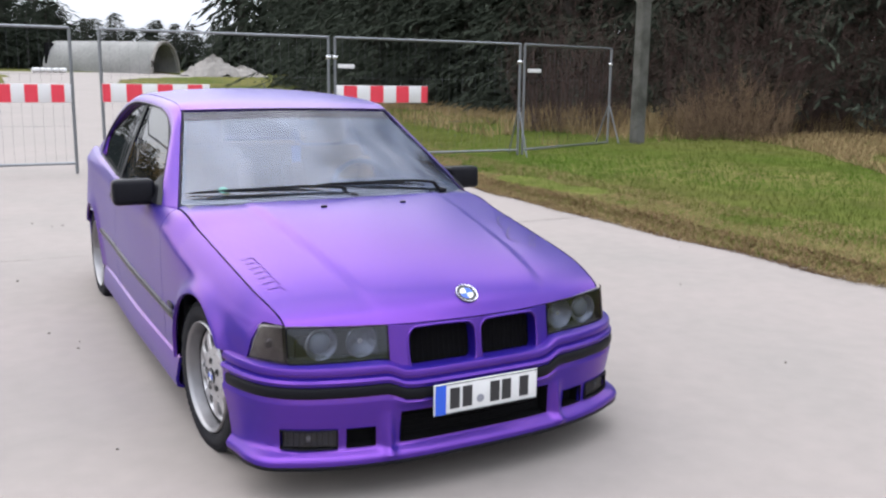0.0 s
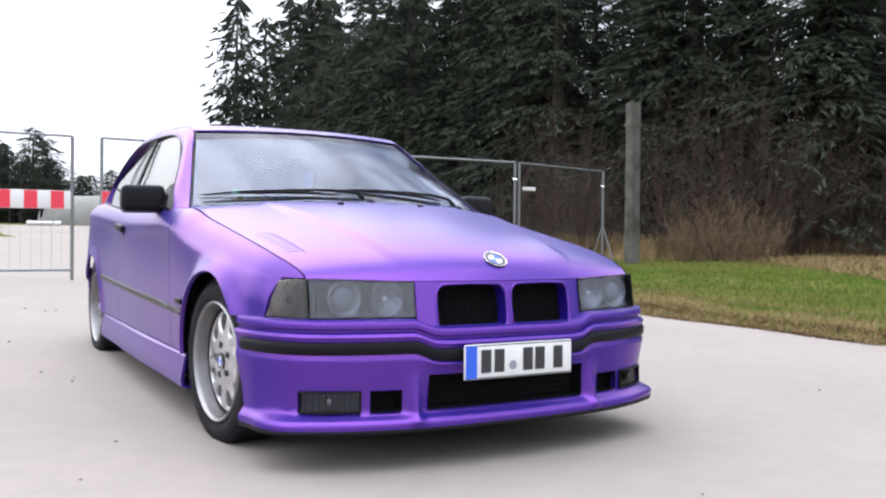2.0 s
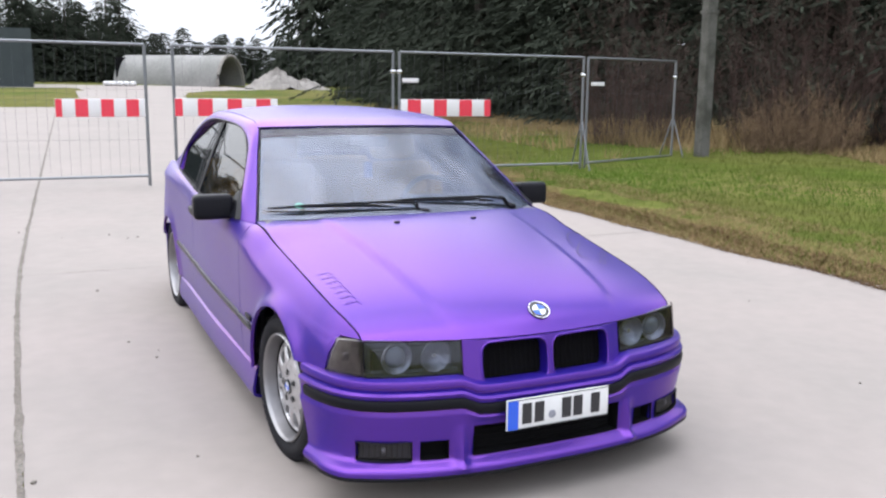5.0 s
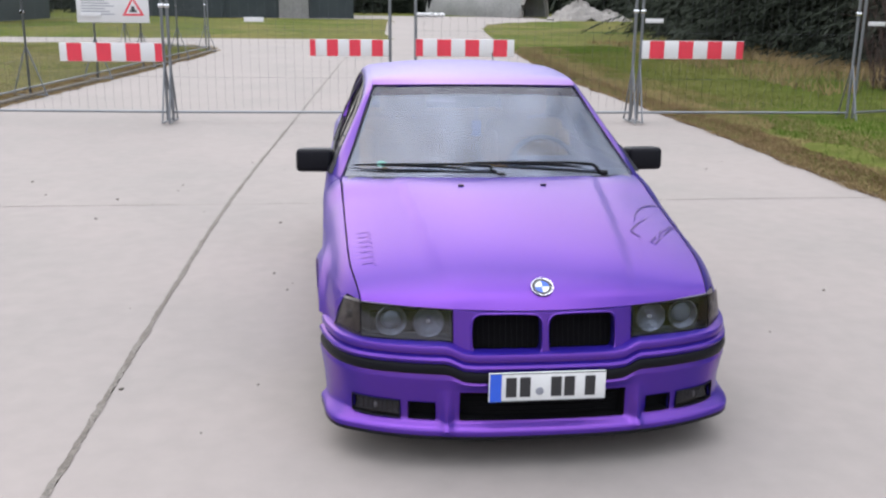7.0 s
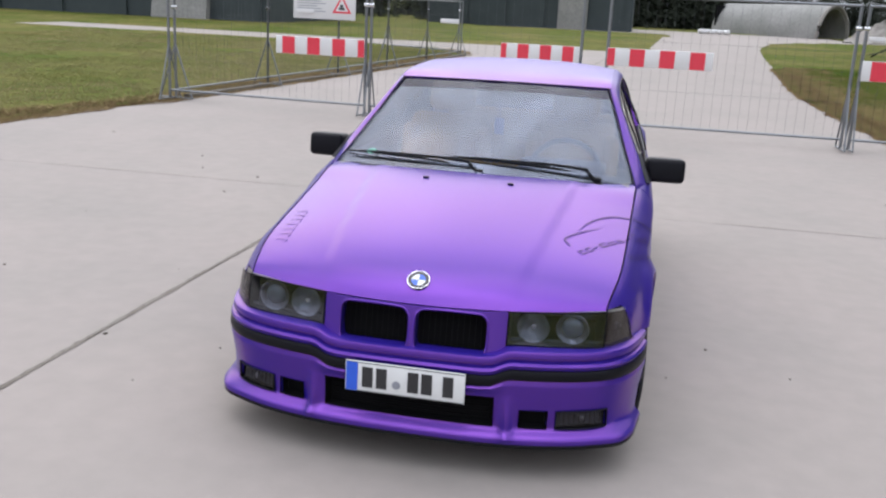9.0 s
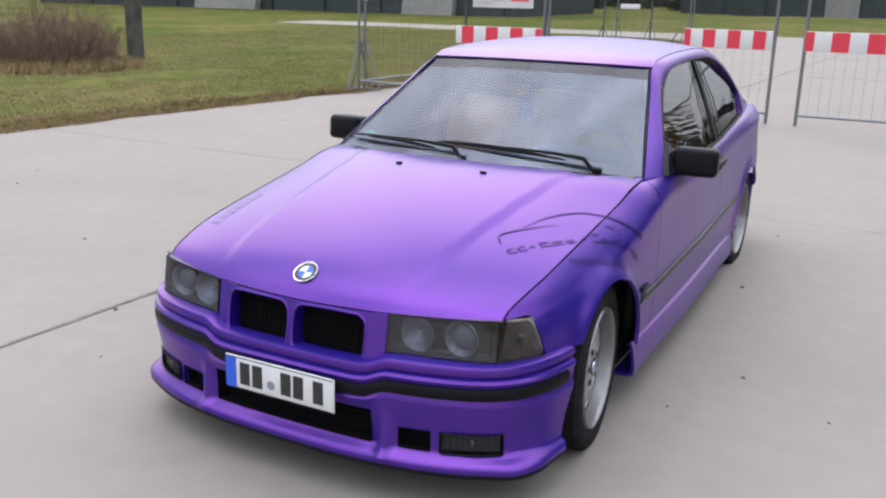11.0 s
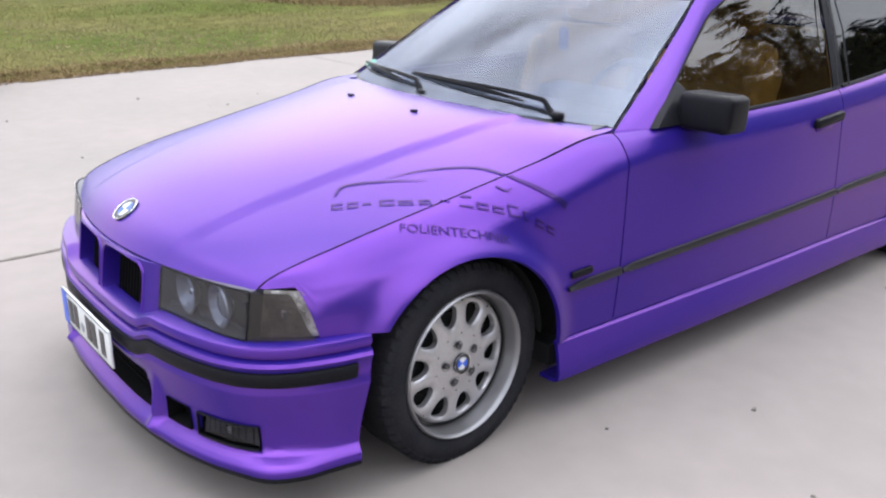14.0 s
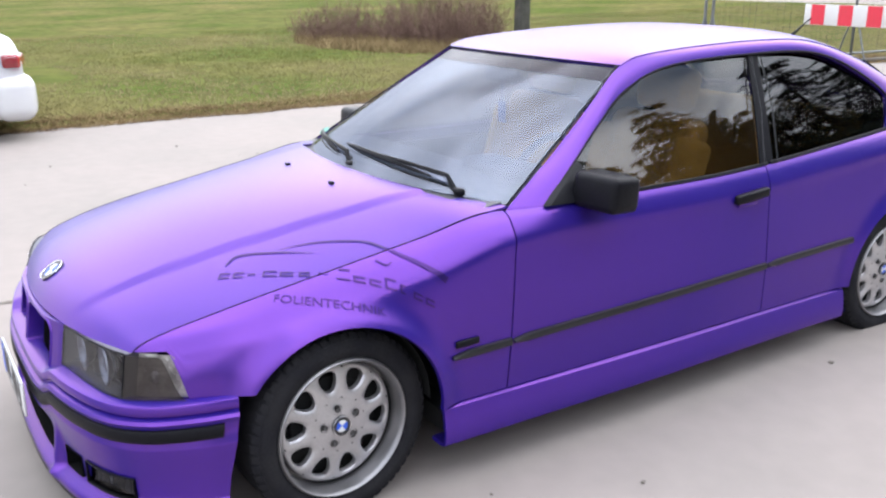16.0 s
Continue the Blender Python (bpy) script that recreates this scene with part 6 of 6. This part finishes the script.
for y in (-1.35, 1.32):
    for s in (1, -1):
        wh = part("wheel", lathe([(-0.10, 0.19), (-0.10, 0.30), (-0.06, 0.318), (0.06, 0.318), (0.10, 0.30), (0.10, 0.19)], 36), M_RUBBER, wcar)
        wh.matrix_basis = pose(s * 0.77, y, 0.315, 0, 0, 0 if s > 0 else 180)
        part("rim", lathe([(0.095, 0.19), (0.07, 0.17), (0.06, 0.05), (0.065, 0.001)], 30), M_ALLOY, wh)
# ---- concrete slabs, one by one, and their joints ----
pavement = thing("pavement", "pale worn concrete slabs with dark joints", "pavement", (0, 0, 0), kind="structure")
ROWS_Y = [-28.9, -20.7, -12.5, -4.3, 3.9, 12.1, 20.3, 28.9]
def joint_x(y):
    """The long joint, which leans a little to the right far off."""
    return -1.735 + 0.055 * math.log1p(math.exp(min((y - 3.6) / 0.8, 60))) * 0.8


for ya, yb in zip(ROWS_Y, ROWS_Y[1:]):
    for side in (0, 1):
        ny, nx = 18, 6
        top_rows = []
        for i in range(ny + 1):
            y = ya + 0.0015 + (yb - ya - 0.003) * i / ny
            x0, x1 = (left_edge(y), joint_x(y) - 0.012) if side == 0 else (joint_x(y) + 0.012, right_edge(y))
            top_rows.append([(x0 + (x1 - x0) * j / nx, y, gz(y)) for j in range(nx + 1)])
        v, f = grid(top_rows[::-1])
        skirt_rows = [[(x, y, z - 0.1) for x, y, z in r_] for r_ in top_rows]
        walls = [grid([top_rows[0], skirt_rows[0]]), grid([skirt_rows[-1], top_rows[-1]]),
                 grid([[r_[0] for r_ in skirt_rows], [r_[0] for r_ in top_rows]]), grid([[r_[-1] for r_ in top_rows], [r_[-1] for r_ in skirt_rows]])]
        part("slab", joined((v, f), *walls), M_CONCRETE, pavement, smooth=False)
# wide apron farther off
far_rows = []
for y in lines((28.9, 34.4, 0.5), (34.4, 80, 2.4)):
    if y < 29.6:
        x0 = -6.5
    elif y < 33.6:
        x0 = -24.5
    elif y < 66:
        x0 = 1.2 + (y - 40) * 0.05
    else:
        x0 = -12
    far_rows.append([(x0 + (right_edge(min(y, 66)) - x0) * j / 12, y, gz(y)) for j in range(13)])
part("slab", grid(far_rows[::-1]), M_CONCRETE, pavement, smooth=False)


def joint(points, wide, seed, gaps=-9.0):
    """Crumbled filler along a joint; it is missing where a noise falls below gaps."""
    rr = np.random.default_rng(seed)
    a, b, on = [], [], []
    for k, (x, y) in enumerate(points):
        d = (points[min(k + 1, len(points) - 1)][0] - points[max(k - 1, 0)][0], points[min(k + 1, len(points) - 1)][1] - points[max(k - 1, 0)][1])
        ln = math.hypot(*d)
        nx_, ny_ = -d[1] / ln, d[0] / ln
        w = wide * (0.7 + 0.5 * noise.noise((x * 3, y * 3, seed)) + rr.uniform(-0.25, 0.25))
        w2 = wide * (0.7 + 0.5 * noise.noise((x * 3, y * 3, seed + 9)) + rr.uniform(-0.25, 0.25))
        a.append((x + nx_ * w, y + ny_ * w, gz(y) + 0.003))
        b.append((x - nx_ * w2, y - ny_ * w2, gz(y) + 0.003))
        on.append(noise.noise((x * 0.45, y * 0.45, seed * 0.7)) > gaps)
    v, f = grid([b, a])
    return v, [q for q, keep_ in zip(f, on) if keep_]


part("joint_filler", joint([(joint_x(y), y) for y in np.arange(-20, 28.5, 0.05)], 0.021, 1), M_JOINT, pavement, smooth=False)
for y in ROWS_Y[2:-1]:
    part("joint_filler", joint([(x, y) for x in np.arange(left_edge(y) + 0.05, right_edge(y) - 0.05, 0.06)], 0.0055, int(y + 50), -0.02), M_JOINT, pavement, smooth=False)
# kerb stones along the meadow
kerb = thing("kerb", "low weathered concrete kerb along the meadow", "kerb", (0, 0, 0), kind="structure")
for k in range(17):
    y0, y1 = 9.6 + 1.0 * k, 10.59 + 1.0 * k
    xa, xb = left_edge(y0), left_edge(y1)
    stone = [[(x - 0.004 + dx, y, gz(y) + dz) for dx, dz in ((0.0, -0.1), (0.0, 0.045), (-0.015, 0.06), (-0.075, 0.062), (-0.09, 0.05), (-0.09, -0.1))] for x, y in ((xa, y0), (xb, y1))]
    v, f = grid(stone)
    f += [tuple(range(6)), tuple(range(11, 5, -1))]
    part("kerb_stone", (v, f), M_KERB, kerb, smooth=False)
# small stones and bits of dirt on the concrete
sheets = []
rr = random.Random(9)
for _ in range(70):
    x, y = rr.uniform(-5.5, 4.0), rr.uniform(-3.4, 6.0)
    if abs(x) < 0.85 and -0.8 < y < 3.5:
        continue
    s = rr.uniform(0.004, 0.011)
    sheets.append(moved(round_box(s * 2.2, s * 1.7, s, s * 0.3, 1), pose(x, y, gz(y) + s * 0.4, 0, 0, rr.uniform(0, 180))))
whole("pebbles", joined(*sheets), M_JOINT, "scattered pebbles and crumbs of dirt on the concrete", "pebbles", kind="stuff", smooth=False)
